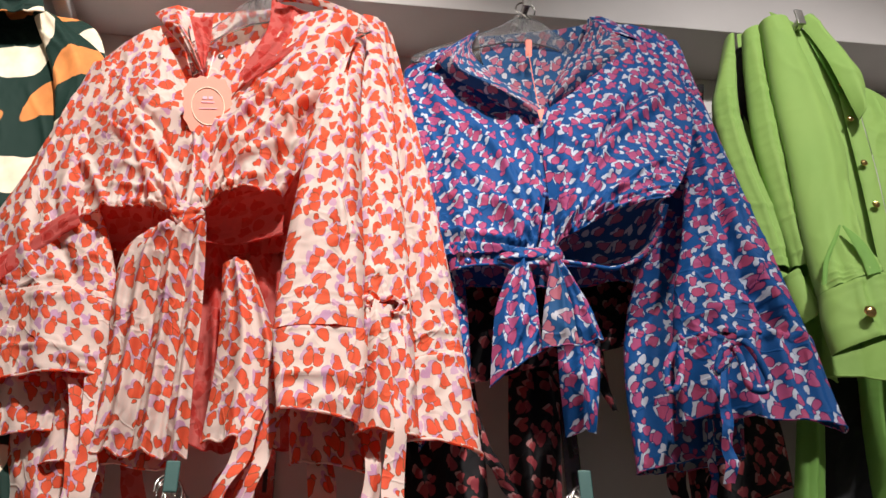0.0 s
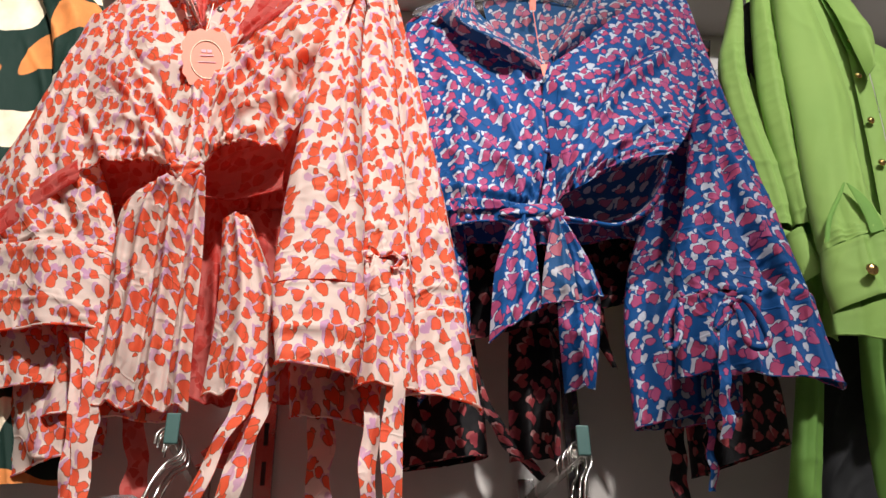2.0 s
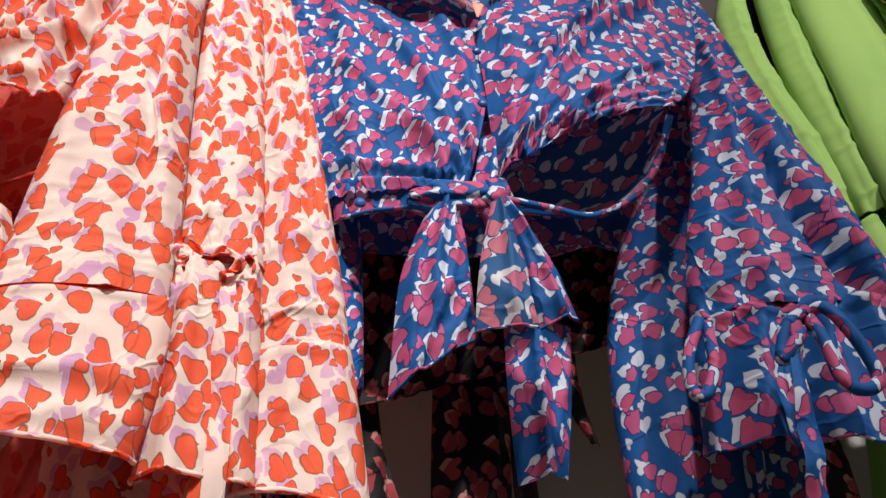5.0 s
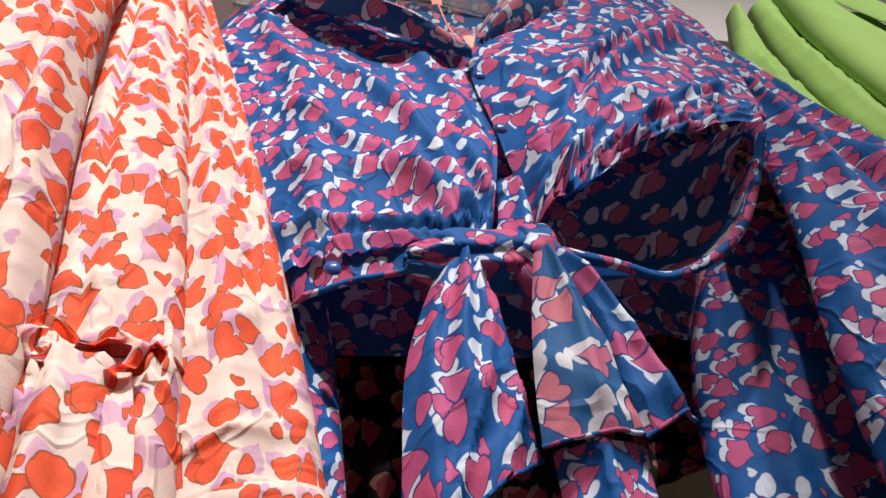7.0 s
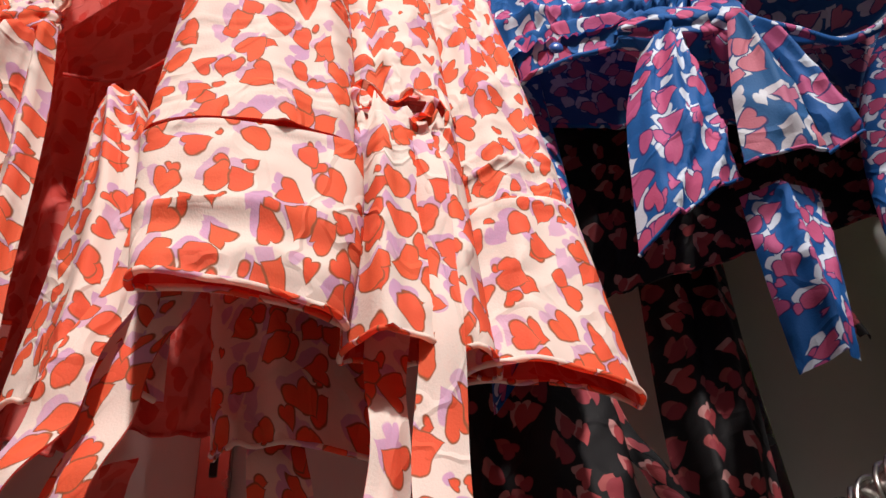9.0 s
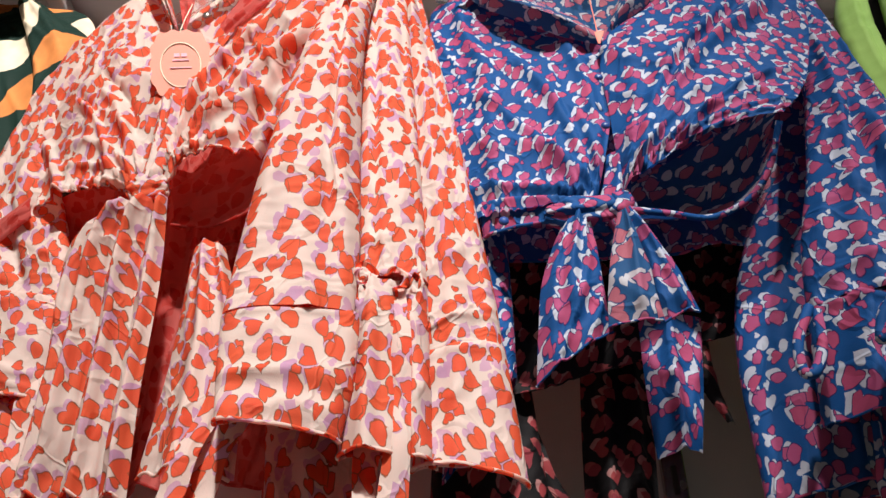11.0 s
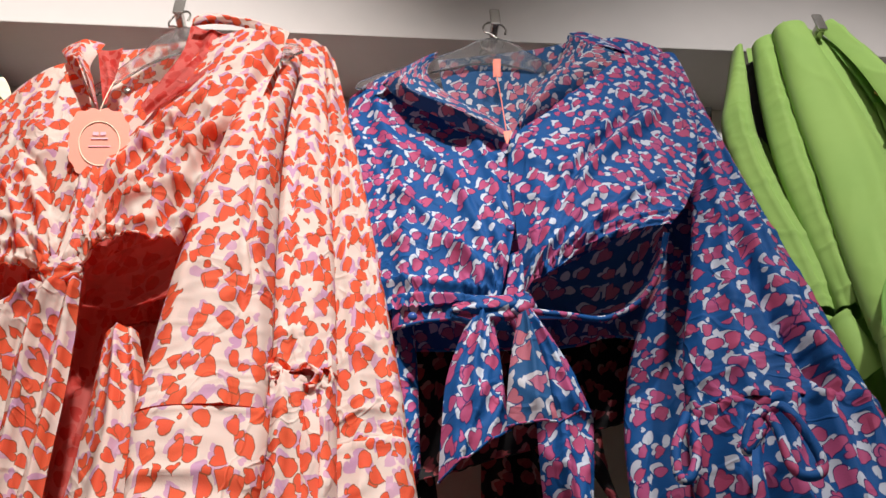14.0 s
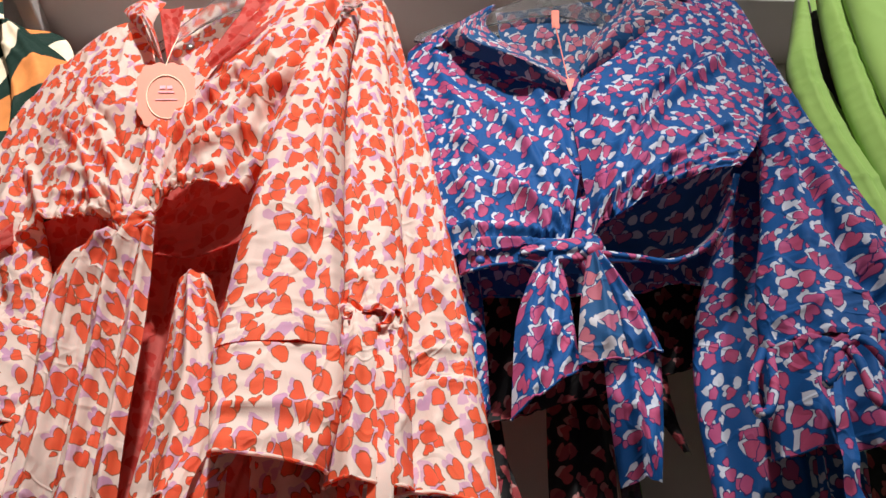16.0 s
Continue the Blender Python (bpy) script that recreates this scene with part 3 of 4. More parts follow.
cord("hem", o1, OP, [(-0.346, 1.054, 1.843), (-0.318, 1.063, 1.823), (-0.283, 1.048, 1.812), (-0.249, 1.012, 1.807)], 0.0014)
panel("hem_facing", o1, OR, [(-0.176, 0.973, 1.831), (-0.138, 0.956, 1.845), (-0.105, 0.942, 1.850), (-0.068, 0.941, 1.860)], [(-0.169, 0.980, 1.789), (-0.135, 0.987, 1.792), (-0.101, 0.972, 1.792), (-0.067, 0.941, 1.785)], -0.012, [(0.5, 0.5, 0.2, 0.006, 0, 1)], 0.005)
cord("hem", o1, OR, [(-0.169, 0.977, 1.788), (-0.135, 0.984, 1.789), (-0.101, 0.969, 1.789), (-0.066, 0.938, 1.782)], 0.0014)
panel("back_yoke", o1, OP, [(-0.265, 1.061, 2.288), (-0.237, 1.049, 2.178), (-0.200, 1.033, 2.062)], [(-0.082, 0.982, 2.239), (-0.112, 0.995, 2.164), (-0.177, 1.023, 2.055)], -0.006, [], 0.002)
panel("collar", o1, OP, [(-0.306, 1.030, 2.246), (-0.274, 0.995, 2.182), (-0.240, 0.972, 2.124), (-0.204, 0.953, 2.057)], [(-0.237, 1.001, 2.230), (-0.237, 0.979, 2.162), (-0.221, 0.964, 2.115), (-0.196, 0.949, 2.043)], 0.012, [(0.6, 0.7, 0.12, 0.006, 0, 1)], 0.004, lining=OR, hem=0.0012)
panel("collar_stand", o1, OR, [(-0.243, 0.993, 2.214), (-0.229, 0.988, 2.164), (-0.208, 0.978, 2.090)], [(-0.202, 0.976, 2.196), (-0.201, 0.975, 2.151), (-0.203, 0.976, 2.088)], -0.004, [], 0.003)
panel("collar", o1, OP, [(-0.105, 0.934, 2.210), (-0.083, 0.924, 2.205), (-0.042, 0.907, 2.180), (0.005, 0.887, 2.139)], [(-0.106, 0.934, 2.194), (-0.072, 0.920, 2.182), (-0.032, 0.903, 2.155), (0.003, 0.888, 2.116)], 0.004, [], 0.003, lining=OR)
panel("lapel", o1, OR, [(-0.115, 0.956, 2.231), (-0.113, 0.937, 2.152), (-0.128, 0.932, 2.093), (-0.146, 0.934, 2.045)], [(-0.046, 0.927, 2.171), (-0.051, 0.911, 2.110), (-0.079, 0.911, 2.066), (-0.134, 0.929, 2.024)], -0.006, [(0.5, 0.5, 0.12, 0.008, 0, 1)], 0.004)
tube("sleeve", o1, OP, [(-0.396, 1.077, 2.159), (-0.447, 1.099, 2.001), (-0.510, 1.126, 1.858), (-0.508, 1.125, 1.773), (-0.499, 1.122, 1.737)], [(-0.333, 1.050, 2.122), (-0.358, 1.061, 1.963), (-0.304, 1.038, 1.815), (-0.277, 1.026, 1.731), (-0.277, 1.026, 1.705)], 0.03,
     [(0.2, 0.6, 0.05, 0.007, 0.1, 0.9), (0.6, 0.75, 0.04, -0.012, 0.4, 0.7), (0.75, 0.3, 0.05, 0.007, 0.3, 0.7)], 0.005, lining=OR, slant=0.7)
# strip in the shaded red colour, laid over the front of the sleeve
panel("sleeve_strip", o1, OR, [(-0.472, 1.070, 1.783), (-0.446, 1.062, 1.809), (-0.403, 1.045, 1.837), (-0.351, 1.020, 1.863)], [(-0.460, 1.062, 1.743), (-0.429, 1.055, 1.772), (-0.388, 1.040, 1.806), (-0.342, 1.018, 1.831)], 0.003, [(0.5, 0.5, 0.15, 0.003, 0, 1)], 0.003, label="dark red strip across the sleeve")
tube("cuff", o1, OP, [(-0.507, 1.130, 1.758), (-0.482, 1.119, 1.677), (-0.465, 1.112, 1.619)], [(-0.278, 1.032, 1.724), (-0.273, 1.029, 1.668), (-0.274, 1.030, 1.612)], 0.044, [(0.6, 0.6, 0.08, 0.008, 0, 1)], 0.005, seams=[(0.03, 0.02, 0.0022)], lining=OR, hem=0.0018, slant=1.4, slope=0.02)
tube("sleeve", o1, OP, [(-0.017, 0.975, 2.203), (-0.033, 0.905, 1.978), (-0.050, 0.875, 1.796), (-0.060, 0.872, 1.690), (-0.063, 0.864, 1.606)], [(0.038, 0.970, 2.198), (0.029, 0.915, 1.992), (0.033, 0.905, 1.822), (0.039, 0.900, 1.710), (0.039, 0.890, 1.622)], 0.02,
     [(0.3, 0.15, 0.1, 0.006, 0.0, 0.8), (0.75, 0.95, 0.08, 0.006, 0.2, 1.0), (0.6, 0.72, 0.025, -0.012, 0.0, 0.7)], 0.004, lining=OR, slant=0.2)
tube("cuff", o1, OP, [(-0.063, 0.862, 1.607), (-0.058, 0.855, 1.560), (-0.051, 0.847, 1.510)], [(0.044, 0.893, 1.625), (0.043, 0.888, 1.565), (0.035, 0.882, 1.509)], 0.018, [(0.3, 0.7, 0.2, 0.004, 0, 1)], 0.004, seams=[(0.04, 0.025, 0.0025), (0.6, 0.05, 0.002), (0.9, 0.02, 0.0012)], lining=OR, hem=0.0018, slant=1.45, slope=0.015)
knot("tie_knot", o1, OP, (-0.190, 0.953, 1.815), (0.019, 0.012, 0.018))
panel("tie_end", o1, OP, [(-0.240, 0.970, 1.801), (-0.270, 0.982, 1.769), (-0.276, 0.998, 1.709), (-0.273, 1.010, 1.644), (-0.276, 1.020, 1.558), (-0.283, 1.030, 1.517)], [(-0.164, 0.945, 1.797), (-0.160, 0.955, 1.732), (-0.157, 0.958, 1.670), (-0.157, 0.966, 1.584), (-0.155, 0.980, 1.500)], 0.008,
      [(0.35, 0.25, 0.06, 0.018, 0, 1.1), (0.5, 0.43, 0.025, -0.014, 0.05, 1.1), (0.66, 0.6, 0.05, 0.02, 0, 1.1), (0.8, 0.76, 0.022, -0.014, 0, 1.1), (0.92, 0.9, 0.04, 0.016, 0, 1.1), (0.1, 0.08, 0.04, 0.012, 0.3, 1.1)], 0.004, foot=0.003, lining=OR, hem=0.0015)
panel("tie_end", o1, OP, [(-0.143, 0.988, 1.759), (-0.133, 0.959, 1.625), (-0.137, 0.948, 1.507)], [(-0.105, 0.972, 1.752), (-0.059, 0.927, 1.614), (-0.048, 0.910, 1.493)], 0.015,
      [(0.5, 0.4, 0.1, 0.012, 0, 1.1), (0.85, 0.85, 0.07, 0.01, 0, 1.1)], 0.004, foot=0.003, lining=OR, hem=0.0015)
strap("drawstring", o1, OP, [(-0.061, 0.900, 1.588), (-0.082, 0.885, 1.491), (-0.105, 0.880, 1.430), (-0.135, 0.880, 1.354)], 0.019, 0.5, lining=OR)
strap("drawstring", o1, OP, [(-0.047, 0.910, 1.566), (-0.067, 0.900, 1.490), (-0.082, 0.895, 1.428), (-0.100, 0.890, 1.355)], 0.024, 0.3, lining=OR)
button(o1, steel, (-0.182, 0.975, 2.113), 0.0055, "small grey button")

# swing tag on the blouse
tag = thing("swing_tag", (0, 0, 0), "pink scalloped card swing tag with an oval ring", "price tag")
bm = bmesh.new()
ring = []
for k in range(96):
    a = k / 96 * 6.2832
    r = (1 + 0.035 * math.cos(a * 14)) / (abs(math.cos(a)) ** 3.2 + abs(math.sin(a)) ** 3.2) ** (1 / 3.2)
    ring.append(bm.verts.new((0.033 * r * math.cos(a), 0.0, 0.041 * r * math.sin(a))))
face = bm.faces.new(ring)
out = bmesh.ops.extrude_face_region(bm, geom=[face])
bmesh.ops.translate(bm, verts=[g for g in out["geom"] if isinstance(g, bmesh.types.BMVert)], vec=(0, 0.0008, 0))
bmesh.ops.recalc_face_normals(bm, faces=bm.faces[:])
mesh = bpy.data.meshes.new("card")
bm.to_mesh(mesh)
bm.free()
piece("card", mesh, card_pink, tag)
cord("oval_ring", tag, card_cream, [(0.022 * math.cos(a / 24 * 6.2832), -0.0006, 0.027 * math.sin(a / 24 * 6.2832) - 0.002) for a in range(25)], 0.0007, sides=6, steps=80, label="cream printed oval")
for x0, x1, z0, z1 in ((-0.007, -0.001, 0.008, 0.012), (0.001, 0.007, 0.008, 0.012), (-0.009, 0.009, 0.003, 0.0045), (-0.012, 0.012, -0.006, -0.005)):
    block("print_mark", (x0, -0.001, z0), (x1, -0.0003, z1), lilac_ink, tag, bevel=0)
cord("thread", tag, card_cream, [(0.0, 0.0, 0.038), (0.006, 0.01, 0.062), (0.012, 0.03, 0.09)], 0.0006, sides=5, steps=14)
tag.matrix_world = Matrix.Translation((-0.184, 0.942, 1.990)) @ pose(0, 0, 0, 22, -8, 6)

o2 = blouse("tie_front_blouse", (-0.163, 0.977, 2.165), "cream blouse with orange heart print hanging behind its twin", "orange blouses")
tube("sleeve", o2, OP, [(0.009, 0.990, 2.222), (0.026, 0.935, 1.842), (0.033, 0.920, 1.673), (0.033, 0.918, 1.657)], [(0.066, 0.990, 2.209), (0.089, 0.945, 1.853), (0.099, 0.935, 1.692), (0.100, 0.933, 1.675)], 0.026, [(0.3, 0.33, 0.022, -0.010, 0, 1.0), (0.85, 0.86, 0.02, -0.010, 0, 1)], 0.005, gather=[(0.97, 6, 0.006)], lining=OR)
tube("cuff", o2, OP, [(0.034, 0.915, 1.662), (0.032, 0.910, 1.588), (0.031, 0.905, 1.505)], [(0.099, 0.930, 1.678), (0.102, 0.925, 1.596), (0.107, 0.920, 1.502)], 0.026, [(0.3, 0.3, 0.08, 0.012, 0, 1.1), (0.65, 0.7, 0.08, -0.012, 0, 1.1)], 0.006, gather=[(0.03, 9, 0.009)], rays=[(0.4, 0.0, 9, 0.010, 0.05)], lining=OR, hem=0.0016, slope=0.015)
strap("bow_loop", o2, OP, [(0.060, 0.899, 1.664), (0.047, 0.889, 1.676), (0.038, 0.886, 1.668), (0.044, 0.889, 1.656), (0.060, 0.898, 1.660)], 0.009, 0.25)
strap("bow_loop", o2, OP, [(0.060, 0.898, 1.662), (0.072, 0.890, 1.672), (0.082, 0.890, 1.662), (0.076, 0.891, 1.652), (0.062, 0.897, 1.659)], 0.008, 0.25)
strap("drawstring", o2, OP, [(0.070, 0.898, 1.656), (0.077, 0.890, 1.574), (0.076, 0.888, 1.494), (0.074, 0.888, 1.405), (0.073, 0.888, 1.322)], 0.023, 0.35, lining=OR)
strap("drawstring", o2, OP, [(0.055, 0.910, 1.568), (0.053, 0.905, 1.487), (0.050, 0.900, 1.412), (0.051, 0.900, 1.334)], 0.02, 0.5, lining=OR)
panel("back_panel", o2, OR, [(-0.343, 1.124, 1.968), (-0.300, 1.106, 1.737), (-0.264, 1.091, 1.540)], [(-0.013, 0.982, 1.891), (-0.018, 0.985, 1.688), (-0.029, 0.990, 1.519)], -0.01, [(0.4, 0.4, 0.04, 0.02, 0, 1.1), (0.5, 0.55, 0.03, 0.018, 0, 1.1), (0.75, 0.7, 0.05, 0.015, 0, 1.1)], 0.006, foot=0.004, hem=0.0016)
panel("tie_end", o2, OP, [(-0.383, 1.097, 1.646), (-0.368, 1.090, 1.582), (-0.369, 1.091, 1.524)], [(-0.171, 1.006, 1.600), (-0.171, 1.005, 1.542), (-0.170, 1.005, 1.489)], 0.012, [(0.2, 0.2, 0.06, 0.015, 0, 1.1), (0.5, 0.5, 0.06, 0.015, 0, 1.1), (0.8, 0.8, 0.06, 0.012, 0, 1.1)], 0.005, foot=0.004, lining=OR, hem=0.0015)
tube("sleeve", o2, OP, [(-0.520, 1.156, 1.753), (-0.489, 1.142, 1.646), (-0.465, 1.132, 1.550)], [(-0.337, 1.077, 1.688), (-0.315, 1.067, 1.620), (-0.318, 1.069, 1.555)], 0.03, [(0.5, 0.6, 0.08, 0.007, 0, 1)], 0.006, lining=OR, hem=0.0018, slope=0.02)
strap("drawstring", o2, OP, [(-0.286, 1.015, 1.637), (-0.275, 1.010, 1.547), (-0.271, 1.009, 1.466), (-0.269, 1.007, 1.380)], 0.024, 0.5, lining=OR)
strap("drawstring", o2, OP, [(-0.307, 1.024, 1.610), (-0.289, 1.016, 1.508), (-0.285, 1.015, 1.430), (-0.284, 1.014, 1.381)], 0.018, 0.6, lining=OR)
strap("drawstring", o2, OP, [(-0.008, 0.980, 1.568), (-0.002, 0.970, 1.482), (-0.002, 0.970, 1.418), (0.000, 0.970, 1.353)], 0.03, 0.3, lining=OR)

o3 = blouse("tie_front_blouse", (-0.145, 0.969, 2.159), "cream blouse with orange heart print at the back of the arm", "orange blouses")
tube("sleeve", o3, OP, [(0.051, 1.000, 2.224), (0.077, 0.960, 1.862), (0.089, 0.945, 1.673), (0.092, 0.940, 1.602)], [(0.079, 1.000, 2.195), (0.126, 0.970, 1.921), (0.158, 0.955, 1.697), (0.166, 0.950, 1.616)], 0.026, [(0.45, 0.4, 0.08, 0.006, 0, 1.0), (0.75, 0.7, 0.08, -0.008, 0, 1)], 0.004, lining=OR)
tube("cuff", o3, OP, [(0.092, 0.938, 1.605), (0.090, 0.935, 1.550), (0.087, 0.930, 1.503)], [(0.167, 0.948, 1.619), (0.174, 0.945, 1.556), (0.180, 0.940, 1.494)], 0.028, [(0.4, 0.4, 0.1, 0.006, 0, 1.1)], 0.004, seams=[(0.05, 0.03, 0.002)], lining=OR, hem=0.0018, slope=0.02)
tube("sleeve", o3, OP, [(-0.060, 1.000, 1.662), (-0.048, 0.990, 1.582), (-0.039, 0.985, 1.494)], [(0.056, 1.000, 1.666), (0.059, 0.990, 1.585), (0.058, 0.985, 1.478)], 0.03, [(0.4, 0.4, 0.08, 0.008, 0, 1), (0.7, 0.7, 0.06, -0.006, 0, 1)], 0.006, lining=OR, hem=0.0016, slope=0.03)
tube("sleeve", o3, OP, [(-0.422, 1.138, 1.609), (-0.394, 1.126, 1.500), (-0.381, 1.121, 1.449)], [(-0.274, 1.075, 1.586), (-0.264, 1.070, 1.498), (-0.267, 1.072, 1.474)], 0.03, [(0.4, 0.4, 0.08, 0.008, 0, 1)], 0.006, lining=OR, hem=0.0016)
strap("drawstring", o3, OR, [(-0.244, 1.072, 1.534), (-0.223, 1.063, 1.475), (-0.219, 1.061, 1.434), (-0.218, 1.061, 1.389)], 0.03, 0.4)
strap("drawstring", o3, OR, [(-0.098, 1.009, 1.507), (-0.114, 1.016, 1.469), (-0.124, 1.020, 1.444)], 0.04, 0.5)

# ---- blue blouse ----
BP, BR = blue_print, blue_reverse
b1 = blouse("tie_front_blouse", (0.307, 0.980, 2.219), "royal blue blouse with pink petal print, tied in a bow", "blue blouses")
panel("front_panel", b1, BP, [(0.098, 0.997, 2.135), (0.094, 0.982, 2.042), (0.105, 0.969, 1.947), (0.119, 0.960, 1.850), (0.134, 0.957, 1.771)], [(0.184, 0.982, 2.180), (0.228, 0.962, 2.090), (0.294, 0.942, 2.011), (0.285, 0.917, 1.875), (0.257, 0.905, 1.752)], 0.014,
      [(0.2, 0.9, 0.035, 0.009, 0.55, 1.0), (0.5, 0.95, 0.03, 0.008, 0.5, 1.0), (0.75, 1.0, 0.04, 0.008, 0.4, 1.0), (0.35, 0.25, 0.06, 0.01, 0.1, 0.9)], 0.004, sag=-0.012, gather=[(0.97, 15, 0.003)], rays=[(1.0, 1.0, 9, 0.014, 0.13)], slant=0.3)
panel("hem_band", b1, BP, [(0.147, 0.944, 1.784), (0.150, 0.946, 1.763), (0.152, 0.948, 1.743)], [(0.243, 0.892, 1.748), (0.241, 0.896, 1.740), (0.239, 0.898, 1.729)], 0.008, [], 0.003, lining=BR, hem=0.002, gather=[(0.1, 15, 0.003), (0.6, 11, 0.002)])
panel("front_panel", b1, BP, [(0.402, 0.969, 2.234), (0.356, 0.949, 2.123), (0.292, 0.929, 1.997), (0.282, 0.904, 1.865), (0.279, 0.891, 1.750)], [(0.538, 0.969, 2.227), (0.530, 0.924, 2.056), (0.494, 0.894, 1.927), (0.460, 0.869, 1.857), (0.424, 0.844, 1.806)], 0.016,
      [(0.75, 0.05, 0.05, 0.016, 0.3, 1.0), (0.5, 0.03, 0.04, 0.009, 0.4, 1.0), (0.9, 0.3, 0.03, 0.009, 0.6, 1.0), (0.62, 0.2, 0.03, -0.014, 0.3, 0.85)], 0.004, rays=[(0.0, 1.0, 10, 0.014, 0.14)], gather=[(0.96, 6, 0.002)], slant=-0.5, sag=0.006)
panel("hem_facing", b1, BR, [(0.285, 0.900, 1.766), (0.335, 0.892, 1.795), (0.377, 0.872, 1.809), (0.427, 0.855, 1.826)], [(0.288, 0.885, 1.724), (0.358, 0.905, 1.734), (0.398, 0.885, 1.748), (0.418, 0.850, 1.790)], -0.03, [], 0.004)
cord("hem", b1, BP, [(0.280, 0.882, 1.726), (0.320, 0.892, 1.728), (0.357, 0.904, 1.732), (0.385, 0.895, 1.739), (0.402, 0.882, 1.751), (0.413, 0.867, 1.772), (0.418, 0.845, 1.796)], 0.0032, steps=70)
panel("back_panel", b1, BR, [(0.118, 1.000, 2.144), (0.146, 1.015, 2.010), (0.149, 0.990, 1.744)], [(0.533, 1.000, 2.218), (0.547, 0.985, 2.018), (0.490, 0.975, 1.766)], -0.02, [(0.3, 0.3, 0.05, 0.01, 0.6, 1.1), (0.7, 0.7, 0.05, 0.01, 0.6, 1.1)], 0.004, hem=0.002, hem_mat=BP)
panel("collar", b1, BR, [(0.141, 0.955, 2.118), (0.166, 0.940, 2.072), (0.203, 0.928, 2.037), (0.244, 0.924, 2.006), (0.292, 0.926, 1.990)], [(0.164, 0.930, 2.120), (0.170, 0.915, 2.072), (0.206, 0.905, 2.039), (0.244, 0.905, 2.018), (0.288, 0.920, 1.999)], 0.003, [], 0.001, label="turned-out collar seen from its underside")
panel("collar_stand", b1, BR, [(0.164, 0.930, 2.120), (0.170, 0.915, 2.070), (0.206, 0.905, 2.037), (0.244, 0.905, 2.015), (0.288, 0.920, 1.999)], [(0.219, 0.980, 2.216), (0.200, 0.955, 2.143), (0.229, 0.935, 2.077), (0.261, 0.928, 2.044), (0.294, 0.930, 2.014)], 0.002, [], 0.001)
panel("collar_fall", b1, BP, [(0.125, 0.957, 2.109), (0.134, 0.952, 2.112), (0.153, 0.944, 2.114)], [(0.218, 0.975, 2.213), (0.196, 0.955, 2.167), (0.166, 0.931, 2.119)], 0.006, [], 0.001, lining=BR)
panel("collar", b1, BR, [(0.420, 0.930, 2.185), (0.390, 0.915, 2.132), (0.357, 0.905, 2.087), (0.324, 0.905, 2.043), (0.304, 0.920, 2.021)], [(0.497, 0.955, 2.184), (0.435, 0.935, 2.137), (0.376, 0.926, 2.082), (0.335, 0.922, 2.039), (0.305, 0.926, 2.013)], 0.003, [], 0.001, label="turned-out collar seen from its underside")
panel("collar_stand", b1, BR, [(0.409, 0.980, 2.267), (0.386, 0.958, 2.193), (0.351, 0.938, 2.127), (0.322, 0.930, 2.076), (0.304, 0.930, 2.034)], [(0.420, 0.930, 2.185), (0.390, 0.915, 2.132), (0.357, 0.905, 2.087), (0.324, 0.905, 2.043), (0.304, 0.920, 2.021)], 0.002, [], 0.001)
panel("collar_fall", b1, BP, [(0.409, 0.975, 2.264), (0.418, 0.955, 2.227), (0.422, 0.931, 2.185)], [(0.453, 0.980, 2.264), (0.477, 0.965, 2.225), (0.496, 0.953, 2.182)], 0.006, [], 0.001, lining=BR)
panel("back_yoke", b1, BR, [(0.219, 0.995, 2.217), (0.230, 0.990, 2.134), (0.286, 0.965, 2.012)], [(0.418, 0.995, 2.271), (0.374, 0.990, 2.148), (0.305, 0.965, 2.013)], -0.006, [], 0.002)
tube("sleeve", b1, BP, [(0.504, 0.975, 2.197), (0.505, 0.935, 1.975), (0.459, 0.895, 1.797), (0.424, 0.885, 1.688), (0.413, 0.888, 1.621)], [(0.552, 0.970, 2.205), (0.561, 0.935, 1.980), (0.552, 0.875, 1.790), (0.548, 0.840, 1.670), (0.546, 0.820, 1.597)], 0.022,
     [(0.25, 0.3, 0.06, 0.008, 0.2, 1.0), (0.42, 0.72, 0.03, -0.02, 0.42, 1.0), (0.55, 0.85, 0.04, 0.008, 0.42, 1.0), (0.72, 0.75, 0.07, 0.008, 0.2, 1.0)], 0.004, gather=[(0.97, 8, 0.005)], lining=BR, slant=0.3)
tube("cuff", b1, BP, [(0.414, 0.888, 1.624), (0.407, 0.890, 1.569), (0.401, 0.890, 1.521)], [(0.547, 0.818, 1.598), (0.539, 0.800, 1.537), (0.530, 0.778, 1.474)], 0.024, [(0.2, 0.15, 0.07, 0.012, 0, 1.1), (0.45, 0.42, 0.05, 0.014, 0, 1.1), (0.65, 0.68, 0.05, 0.014, 0, 1.1), (0.85, 0.85, 0.05, 0.01, 0, 1.1)], 0.005,
     gather=[(0.02, 12, 0.006)], seams=[(0.06, 0.03, 0.003)], lining=BR, hem=0.0011, slope=0.03, pleats=(5, 0.004))
cord("drawstring", b1, BP, [(0.442, 0.801, 1.576), (0.424, 0.791, 1.556), (0.414, 0.796, 1.545), (0.422, 0.793, 1.567), (0.437, 0.789, 1.577)], 0.0042, steps=50)
cord("drawstring", b1, BP, [(0.438, 0.796, 1.577), (0.448, 0.786, 1.577), (0.457, 0.781, 1.553), (0.462, 0.781, 1.527), (0.448, 0.779, 1.518), (0.438, 0.781, 1.526), (0.439, 0.786, 1.554), (0.437, 0.791, 1.573)], 0.0042, steps=70)
